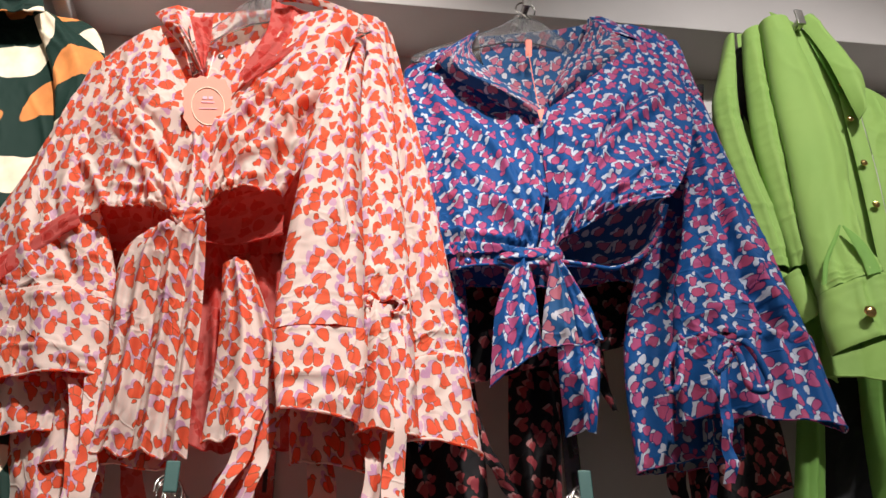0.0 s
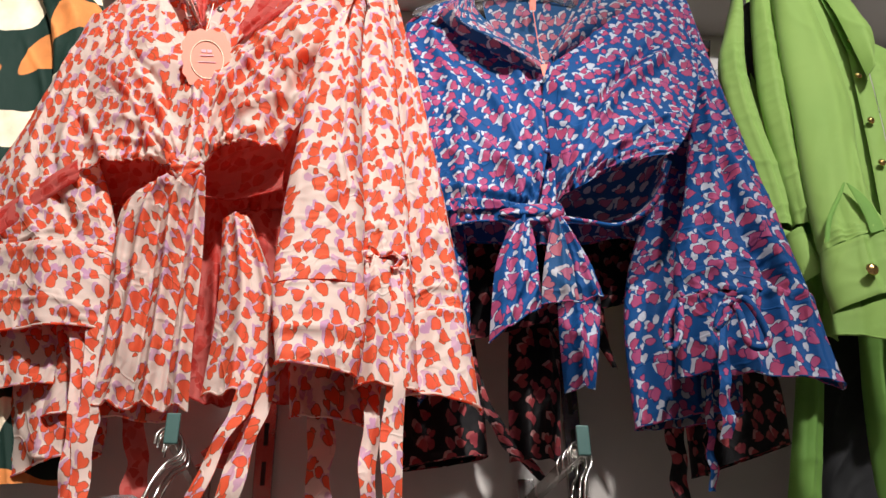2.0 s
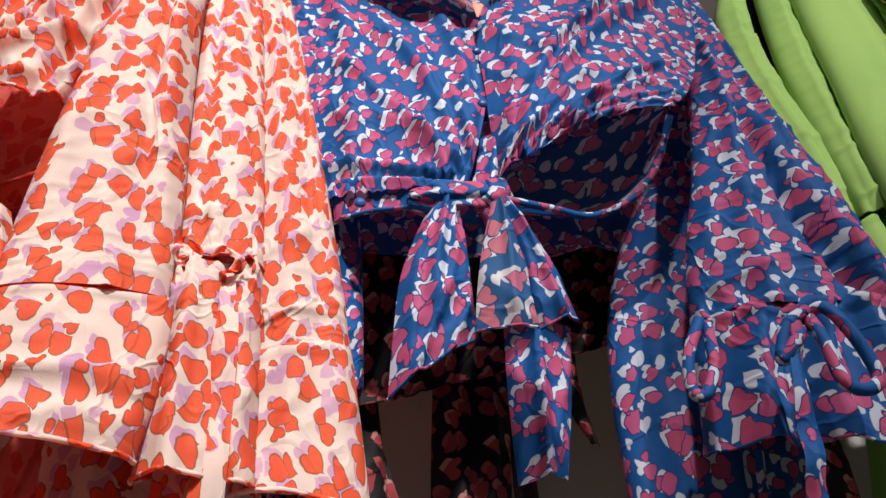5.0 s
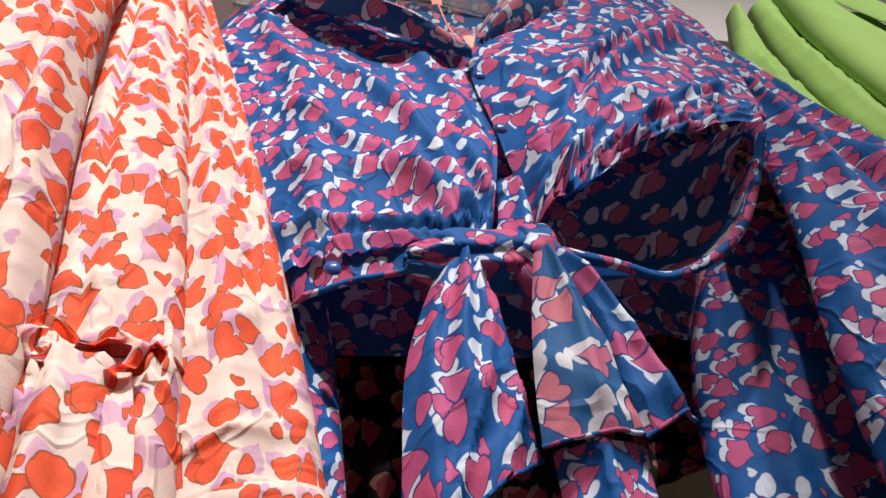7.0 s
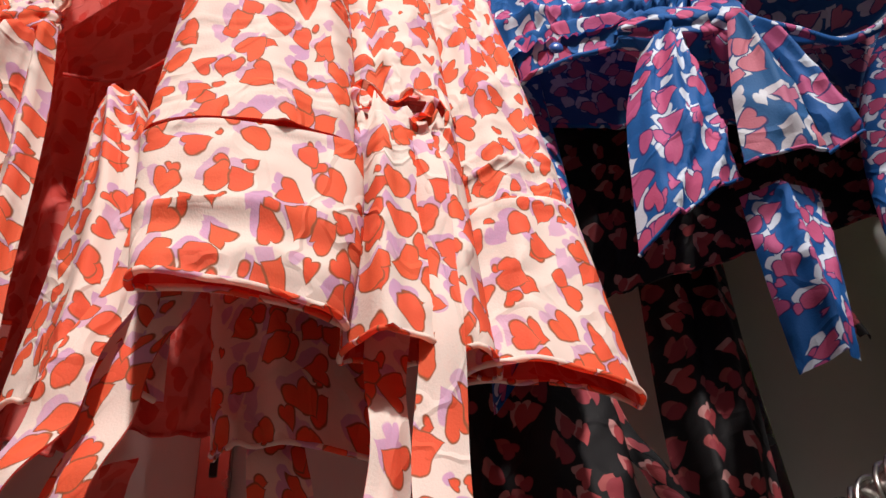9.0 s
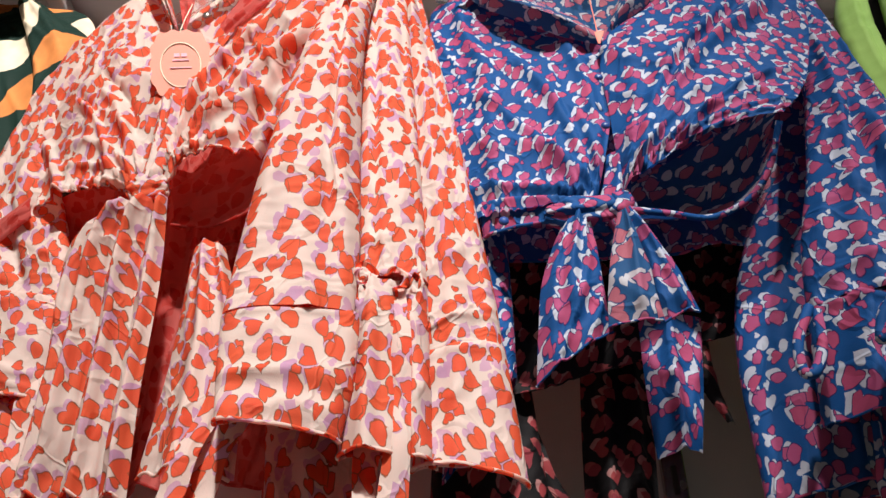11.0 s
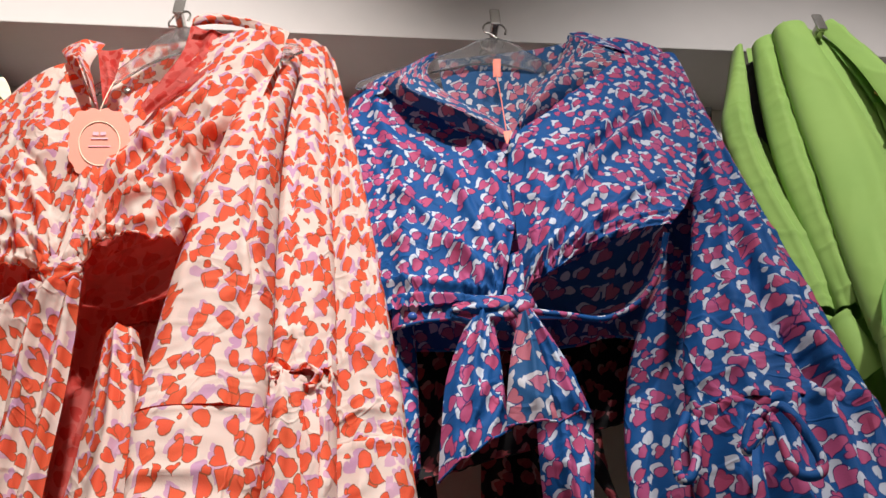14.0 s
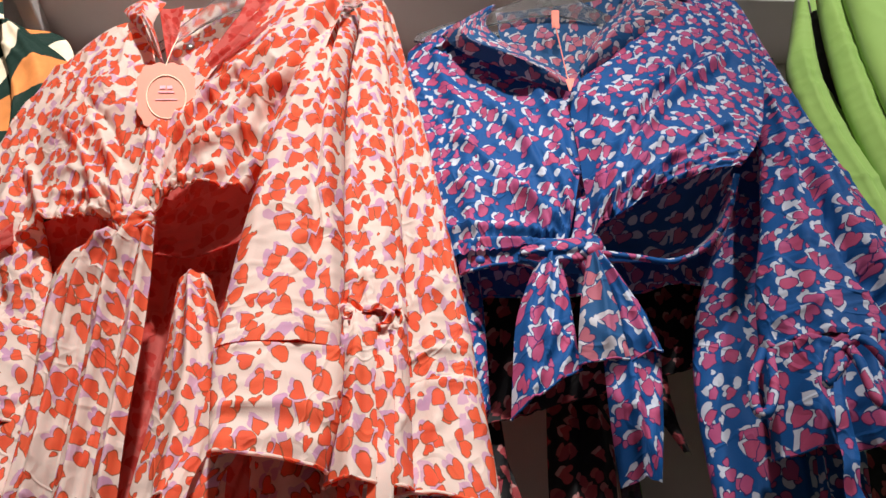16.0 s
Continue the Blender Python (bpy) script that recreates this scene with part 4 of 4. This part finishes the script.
cord("drawstring", b1, BP, [(0.393, 0.841, 1.598), (0.376, 0.836, 1.567), (0.373, 0.836, 1.543), (0.380, 0.833, 1.539), (0.392, 0.836, 1.561), (0.398, 0.841, 1.594)], 0.0042, steps=50)
strap("drawstring", b1, BP, [(0.430, 0.793, 1.574), (0.413, 0.786, 1.515), (0.406, 0.786, 1.466), (0.403, 0.791, 1.425)], 0.012, 0.4, lining=BR)
strap("drawstring", b1, BP, [(0.447, 0.900, 1.529), (0.438, 0.900, 1.462), (0.430, 0.900, 1.397)], 0.009, 0.4)
tube("sleeve", b1, BP, [(0.486, 1.000, 1.876), (0.414, 0.985, 1.750), (0.381, 0.975, 1.634), (0.373, 0.965, 1.484)], [(0.556, 0.990, 1.874), (0.556, 0.970, 1.748), (0.529, 0.950, 1.628), (0.499, 0.940, 1.497)], 0.022, [(0.2, 0.25, 0.07, 0.006, 0.3, 1.1), (0.5, 0.5, 0.07, 0.007, 0, 1.1)], 0.005, lining=BR, hem=0.0011)
tube("sleeve", b1, BP, [(0.130, 1.020, 2.068), (0.122, 0.990, 1.747), (0.110, 0.970, 1.508)], [(0.166, 1.020, 2.072), (0.178, 0.990, 1.750), (0.179, 0.980, 1.608)], 0.02, [(0.6, 0.6, 0.1, 0.006, 0, 1)], 0.004)
knot("tie_knot", b1, BP, (0.249, 0.903, 1.737), (0.037, 0.017, 0.0155))
knot("tie_wrap", b1, BP, (0.276, 0.898, 1.735), (0.013, 0.016, 0.021))
panel("tie_neck", b1, BP, [(0.273, 0.907, 1.812), (0.265, 0.902, 1.773), (0.256, 0.898, 1.745)], [(0.295, 0.907, 1.813), (0.291, 0.902, 1.774), (0.286, 0.898, 1.745)], 0.006, [(0.5, 0.5, 0.15, 0.006, 0, 1)], 0.003)
panel("tie_end", b1, BP, [(0.227, 0.907, 1.741), (0.201, 0.907, 1.671), (0.193, 0.910, 1.615), (0.189, 0.917, 1.569)], [(0.248, 0.902, 1.735), (0.251, 0.898, 1.680), (0.252, 0.898, 1.641), (0.255, 0.902, 1.614)], 0.008, [(0.5, 0.5, 0.12, 0.010, 0, 0.6), (0.2, 0.2, 0.1, 0.006, 0, 1)], 0.008, lining=BR, hem=0.0012, rays=[(0.6, 0.0, 10, 0.006, 0.05)])
panel("tie_end", b1, BR, [(0.268, 0.880, 1.720), (0.256, 0.880, 1.670), (0.250, 0.882, 1.633), (0.248, 0.885, 1.608)], [(0.278, 0.880, 1.722), (0.288, 0.876, 1.670), (0.291, 0.876, 1.632), (0.295, 0.880, 1.609)], 0.006, [(0.6, 0.6, 0.1, 0.005, 0, 1)], 0.003, hem=0.0012, hem_mat=BP)
panel("tie_end", b1, BP, [(0.273, 0.878, 1.720), (0.285, 0.874, 1.668), (0.289, 0.874, 1.635), (0.293, 0.878, 1.608)], [(0.283, 0.882, 1.725), (0.307, 0.885, 1.679), (0.320, 0.888, 1.646), (0.327, 0.890, 1.623)], 0.008, [(0.4, 0.5, 0.12, 0.007, 0.1, 1)], 0.003, lining=BR, hem=0.0012)
panel("tie_end", b1, BP, [(0.298, 0.990, 1.670), (0.296, 0.990, 1.606), (0.297, 0.990, 1.535)], [(0.360, 0.990, 1.677), (0.350, 0.990, 1.608), (0.337, 0.990, 1.540)], 0.01, [(0.4, 0.5, 0.1, 0.012, 0, 1.1)], 0.004)
panel("care_label", b1, label_red, [(0.292, 0.968, 2.192), (0.289, 0.966, 2.153)], [(0.303, 0.968, 2.193), (0.299, 0.966, 2.153)], 0.001, [], 0.0005)
cord("tag_thread", b1, label_red, [(0.293, 0.962, 2.158), (0.294, 0.955, 2.093), (0.288, 0.922, 2.003)], 0.0008, sides=5, steps=16)
panel("tag_corner", b1, label_red, [(0.281, 0.910, 1.994), (0.282, 0.905, 1.969)], [(0.292, 0.910, 1.996), (0.284, 0.905, 1.969)], 0.001, [], 0.0005)
for k, place in enumerate(((0.272, 0.885, 1.898), (0.268, 0.872, 1.819))):
    button(b1, blue_button, place, 0.0045)
button(b1, blue_button, (0.170, 0.915, 1.740), 0.005)

# ---- black blouses behind ----
k1 = blouse("tie_front_blouse", (0.338, 1.080, 2.323), "black blouse with red petal print behind the blue one", "black blouses")
KP = black_print
panel("back_panel", k1, KP, [(0.165, 1.060, 2.166), (0.167, 1.060, 1.885), (0.165, 1.050, 1.619)], [(0.638, 1.060, 2.211), (0.574, 1.060, 1.909), (0.463, 1.040, 1.701)], 0.0, [(0.3, 0.3, 0.05, 0.012, 0, 1), (0.6, 0.6, 0.06, 0.012, 0, 1)], 0.005, hem=0.001)
panel("tie_end", k1, KP, [(0.259, 1.100, 1.720), (0.251, 1.100, 1.599), (0.246, 1.100, 1.476)], [(0.332, 1.100, 1.723), (0.324, 1.100, 1.601), (0.315, 1.100, 1.476)], 0.01, [(0.3, 0.35, 0.1, 0.012, 0, 1.1), (0.75, 0.7, 0.1, 0.012, 0, 1.1)], 0.005)
panel("tie_end", k1, KP, [(0.354, 1.050, 1.700), (0.363, 1.050, 1.641), (0.385, 1.050, 1.594)], [(0.383, 1.050, 1.701), (0.383, 1.050, 1.641), (0.392, 1.050, 1.592)], 0.006, [], 0.004)
tube("sleeve", k1, KP, [(0.105, 1.080, 1.642), (0.098, 1.070, 1.543), (0.096, 1.060, 1.454)], [(0.201, 1.080, 1.644), (0.208, 1.070, 1.544), (0.209, 1.060, 1.473)], 0.02, [(0.5, 0.5, 0.1, 0.007, 0, 1)], 0.005, hem=0.001)
# dark sheet added for the black shadow between the blue hem and sleeve
panel("gap_panel", k1, KP, [(0.651, 1.040, 2.178), (0.582, 1.030, 2.014), (0.511, 1.020, 1.861)], [(0.716, 1.030, 2.173), (0.630, 1.010, 1.993), (0.549, 1.000, 1.843)], 0.0, [(0.5, 0.5, 0.1, 0.01, 0, 1)], 0.004)
tube("sleeve", k1, KP, [(0.470, 1.030, 1.663), (0.466, 1.025, 1.546), (0.460, 1.020, 1.440)], [(0.602, 1.030, 1.666), (0.606, 1.025, 1.563), (0.600, 1.020, 1.485)], 0.02, [(0.5, 0.5, 0.1, 0.007, 0, 1)], 0.005, hem=0.001)
strap("drawstring", k1, KP, [(0.193, 1.090, 1.615), (0.214, 1.090, 1.551), (0.249, 1.090, 1.494), (0.292, 1.090, 1.450)], 0.02, 0.3)
strap("drawstring", k1, KP, [(0.442, 0.990, 1.548), (0.432, 0.985, 1.475), (0.429, 0.985, 1.420), (0.428, 0.985, 1.350)], 0.022, 0.3)
strap("drawstring", k1, KP, [(0.469, 0.990, 1.505), (0.463, 0.990, 1.462), (0.462, 0.990, 1.435)], 0.014, 0.3)

# ---- green shirts ----
GP, GR = green_cloth, green_darker
g1 = thing("shirt", (0.781, 0.970, 2.261), "lime green shirt with gold buttons on a hanger", "shirt", "green shirts")
panel("front_panel", g1, GP, [(0.753, 0.985, 2.328), (0.753, 0.965, 2.150), (0.726, 0.955, 1.926), (0.673, 0.945, 1.745), (0.629, 0.935, 1.603)], [(0.798, 0.965, 2.256), (0.826, 0.955, 2.148), (0.805, 0.950, 1.960), (0.768, 0.940, 1.774), (0.721, 0.930, 1.598)], 0.006, [(0.5, 0.5, 0.12, 0.004, 0.7, 1.1)], 0.002, lining=GR, hem=0.0016, slant=0.3)
panel("front_placket", g1, GP, [(0.802, 0.946, 2.162), (0.791, 0.940, 2.049), (0.778, 0.934, 1.946), (0.764, 0.928, 1.851), (0.746, 0.922, 1.736), (0.722, 0.915, 1.592)], [(0.824, 0.944, 2.138), (0.818, 0.938, 2.050), (0.807, 0.932, 1.952), (0.792, 0.926, 1.856), (0.771, 0.920, 1.736), (0.747, 0.913, 1.592)], 0.003, [], 0.001, lining=GR)
panel("front_panel", g1, GP, [(0.834, 0.952, 2.143), (0.823, 0.945, 2.001), (0.802, 0.938, 1.850), (0.755, 0.925, 1.597)], [(0.968, 0.985, 2.091), (0.999, 0.985, 2.001), (1.017, 0.990, 1.876), (0.966, 1.000, 1.618)], 0.006, [(0.4, 0.5, 0.08, 0.01, 0.2, 1.1)], 0.0025, lining=GR)
panel("collar", g1, GP, [(0.783, 0.962, 2.284), (0.791, 0.945, 2.209), (0.790, 0.930, 2.143), (0.792, 0.915, 2.023)], [(0.826, 0.970, 2.307), (0.842, 0.950, 2.200), (0.841, 0.930, 2.132), (0.812, 0.915, 2.052)], 0.010, [(0.5, 0.5, 0.2, 0.004, 0, 1)], 0.002, lining=GR, hem=0.001)
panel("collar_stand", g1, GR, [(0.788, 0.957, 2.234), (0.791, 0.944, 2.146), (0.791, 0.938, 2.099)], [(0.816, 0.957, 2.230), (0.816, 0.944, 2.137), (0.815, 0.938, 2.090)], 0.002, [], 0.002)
tube("sleeve", g1, GP, [(0.712, 0.965, 2.272), (0.697, 0.955, 2.184), (0.673, 0.935, 2.068), (0.646, 0.905, 1.934), (0.616, 0.875, 1.815), (0.590, 0.845, 1.710), (0.579, 0.828, 1.662)], [(0.763, 0.965, 2.278), (0.762, 0.955, 2.191), (0.759, 0.935, 2.076), (0.743, 0.910, 1.956), (0.711, 0.885, 1.866), (0.679, 0.850, 1.763), (0.662, 0.815, 1.687)], 0.022,
     [(0.62, 0.55, 0.14, 0.005, 0.2, 0.75), (0.35, 0.3, 0.05, -0.005, 0.78, 1.1), (0.85, 0.62, 0.05, 0.008, 0.7, 1.0)], 0.0012, lining=GR, gather=[(0.98, 7, 0.003)], rays=[(0.6, 1.0, 8, 0.005, 0.06)])
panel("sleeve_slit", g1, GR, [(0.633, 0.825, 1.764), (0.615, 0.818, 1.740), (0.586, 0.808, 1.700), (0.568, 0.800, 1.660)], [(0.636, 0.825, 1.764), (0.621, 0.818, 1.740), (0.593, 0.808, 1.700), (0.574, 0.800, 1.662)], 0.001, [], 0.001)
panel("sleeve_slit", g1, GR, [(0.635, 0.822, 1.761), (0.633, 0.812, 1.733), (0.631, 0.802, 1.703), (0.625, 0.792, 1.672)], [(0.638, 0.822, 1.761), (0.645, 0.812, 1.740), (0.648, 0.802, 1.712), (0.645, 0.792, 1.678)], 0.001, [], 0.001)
tube("cuff", g1, GP, [(0.576, 0.823, 1.659), (0.566, 0.817, 1.617), (0.565, 0.812, 1.577)], [(0.657, 0.808, 1.684), (0.652, 0.800, 1.640), (0.650, 0.795, 1.601)], 0.02, [(0.45, 0.5, 0.03, 0.006, 0, 1), (0.6, 0.62, 0.06, -0.004, 0, 1)], 0.003, lining=GR, seams=[(0.06, 0.03, 0.0015), (0.94, 0.03, 0.001)], slant=0.8)
for place, size in zip([(0.803, 0.935, 2.115), (0.792, 0.930, 2.039), (0.784, 0.924, 1.948), (0.775, 0.918, 1.868), (0.603, 0.778, 1.617)], (0.0058, 0.0058, 0.0058, 0.0058, 0.0075)):
    button(g1, gold, place, size, "polished gold dome")
g2 = thing("shirt", (0.794, 1.000, 2.293), "lime green shirt hanging behind its twin", "shirt", "green shirts")
tube("sleeve", g2, GP, [(0.687, 0.985, 2.264), (0.662, 0.975, 2.150), (0.628, 0.945, 2.006), (0.610, 0.920, 1.893), (0.596, 0.895, 1.800), (0.587, 0.880, 1.729)], [(0.724, 0.985, 2.281), (0.712, 0.975, 2.155), (0.684, 0.945, 2.011), (0.656, 0.920, 1.896), (0.632, 0.895, 1.802), (0.612, 0.880, 1.721)], 0.016, [(0.3, 0.4, 0.1, 0.006, 0.1, 1), (0.75, 0.7, 0.05, -0.008, 0.2, 1)], 0.0024, lining=GR, gather=[(0.97, 4, 0.003)], slant=1.2)
tube("cuff", g2, GP, [(0.569, 0.875, 1.711), (0.566, 0.868, 1.673), (0.568, 0.862, 1.637)], [(0.589, 0.870, 1.721), (0.593, 0.863, 1.686), (0.597, 0.857, 1.653)], 0.012, [], 0.002, lining=GR, seams=[(0.05, 0.03, 0.0015)])
panel("shirt_tail", g2, GP, [(0.639, 0.985, 1.729), (0.619, 0.982, 1.666), (0.606, 0.980, 1.629)], [(0.711, 0.985, 1.732), (0.693, 0.982, 1.669), (0.678, 0.980, 1.616)], 0.008, [(0.6, 0.6, 0.08, 0.008, 0, 1.1)], 0.003, lining=GR, hem=0.0015)
panel("front_panel", g2, GP, [(0.701, 1.020, 2.301), (0.651, 1.015, 1.964), (0.642, 1.000, 1.727)], [(0.888, 1.020, 2.321), (0.795, 1.015, 1.974), (0.727, 1.000, 1.678)], 0.004, [(0.6, 0.6, 0.08, 0.008, 0, 1.1)], 0.003)
g3 = thing("shirt", (0.806, 1.030, 2.324), "lime green shirt at the back of the arm", "shirt", "green shirts")
tube("sleeve", g3, GP, [(0.652, 0.985, 2.247), (0.616, 0.980, 2.150), (0.584, 0.965, 2.063), (0.572, 0.945, 1.949), (0.568, 0.915, 1.829), (0.562, 0.900, 1.740)], [(0.667, 0.985, 2.251), (0.649, 0.980, 2.153), (0.628, 0.965, 2.067), (0.617, 0.945, 1.952), (0.608, 0.915, 1.832), (0.599, 0.900, 1.729)], 0.016, [(0.7, 0.75, 0.05, 0.006, 0.1, 1), (0.4, 0.5, 0.1, 0.006, 0.3, 1)], 0.0024, lining=GR, slant=1.2)
tube("cuff", g3, GP, [(0.558, 0.895, 1.732), (0.559, 0.890, 1.692), (0.559, 0.886, 1.650)], [(0.589, 0.892, 1.721), (0.589, 0.887, 1.692), (0.587, 0.882, 1.661)], 0.012, [], 0.002, lining=GR, seams=[(0.08, 0.04, 0.0015)])
gt = thing("trousers", (0.70, 1.01, 1.63), "green trousers hanging behind the green shirts", "trousers")
tube("trouser_leg", gt, green_darker, [(0.661, 1.030, 1.672), (0.629, 1.030, 1.554), (0.586, 1.030, 1.412)], [(0.700, 1.030, 1.673), (0.669, 1.030, 1.555), (0.630, 1.030, 1.413)], 0.012, [(0.5, 0.5, 0.1, 0.008, 0.2, 1)], 0.003)
tube("trouser_leg", gt, green_darker, [(0.760, 1.040, 1.680), (0.736, 1.040, 1.560), (0.716, 1.040, 1.415)], [(0.840, 1.040, 1.683), (0.804, 1.040, 1.562), (0.760, 1.040, 1.416)], 0.02, [(0.2, 0.2, 0.08, 0.012, 0, 1.1), (0.5, 0.5, 0.08, 0.012, 0, 1.1)], 0.004)
bk = thing("trousers", (0.729, 1.060, 1.611), "black trousers hanging behind the green shirts", "trousers")
tube("trouser_leg", bk, black_cloth, [(0.727, 1.070, 1.759), (0.687, 1.070, 1.572), (0.640, 1.070, 1.342)], [(0.928, 1.070, 1.765), (0.868, 1.070, 1.574), (0.794, 1.070, 1.340)], 0.02, [(0.4, 0.4, 0.1, 0.01, 0, 1.1)], 0.004)
# black tube added behind the green sleeves for the shaded gap between them
tube("sleeve", bk, black_cloth, [(0.686, 1.020, 2.257), (0.670, 1.020, 2.115), (0.683, 1.020, 1.890)], [(0.735, 1.020, 2.276), (0.730, 1.020, 2.121), (0.750, 1.020, 1.894)], 0.01, [], 0.003)

# ---- dark green tops ----
d1 = thing("top", (-0.518, 1.000, 2.173), "dark green top with orange and cream leaf shapes", "top", "dark green tops")
panel("front_panel", d1, leaf_print, [(-0.794, 1.100, 2.257), (-0.733, 1.100, 2.060), (-0.540, 1.100, 1.438)], [(-0.528, 1.130, 2.333), (-0.398, 1.130, 2.224), (-0.307, 1.120, 1.443)], 0.012, [(0.8, 0.8, 0.06, 0.01, 0, 1.1)], 0.004)
d2 = thing("top", (-0.508, 0.970, 2.166), "dark green leaf print top folded over its hanger", "top", "dark green tops")
panel("shoulder", d2, leaf_print, [(-0.811, 1.070, 2.355), (-0.776, 1.060, 2.255), (-0.759, 1.060, 2.201)], [(-0.530, 1.070, 2.378), (-0.496, 1.060, 2.289), (-0.487, 1.060, 2.261)], 0.012, [], 0.004, hem=0.0015)
tube("sleeve", d1, leaf_print, [(-0.521, 1.100, 2.289), (-0.459, 1.100, 2.143), (-0.430, 1.100, 1.976), (-0.411, 1.100, 1.847)], [(-0.481, 1.120, 2.298), (-0.390, 1.120, 2.208), (-0.344, 1.110, 2.012), (-0.319, 1.100, 1.852)], 0.02, [(0.5, 0.5, 0.1, 0.008, 0, 1.1)], 0.004)
panel("collar", d2, leaf_print, [(-0.796, 1.040, 2.348), (-0.773, 1.040, 2.272)], [(-0.545, 1.050, 2.381), (-0.514, 1.050, 2.302)], 0.01, [], 0.003)
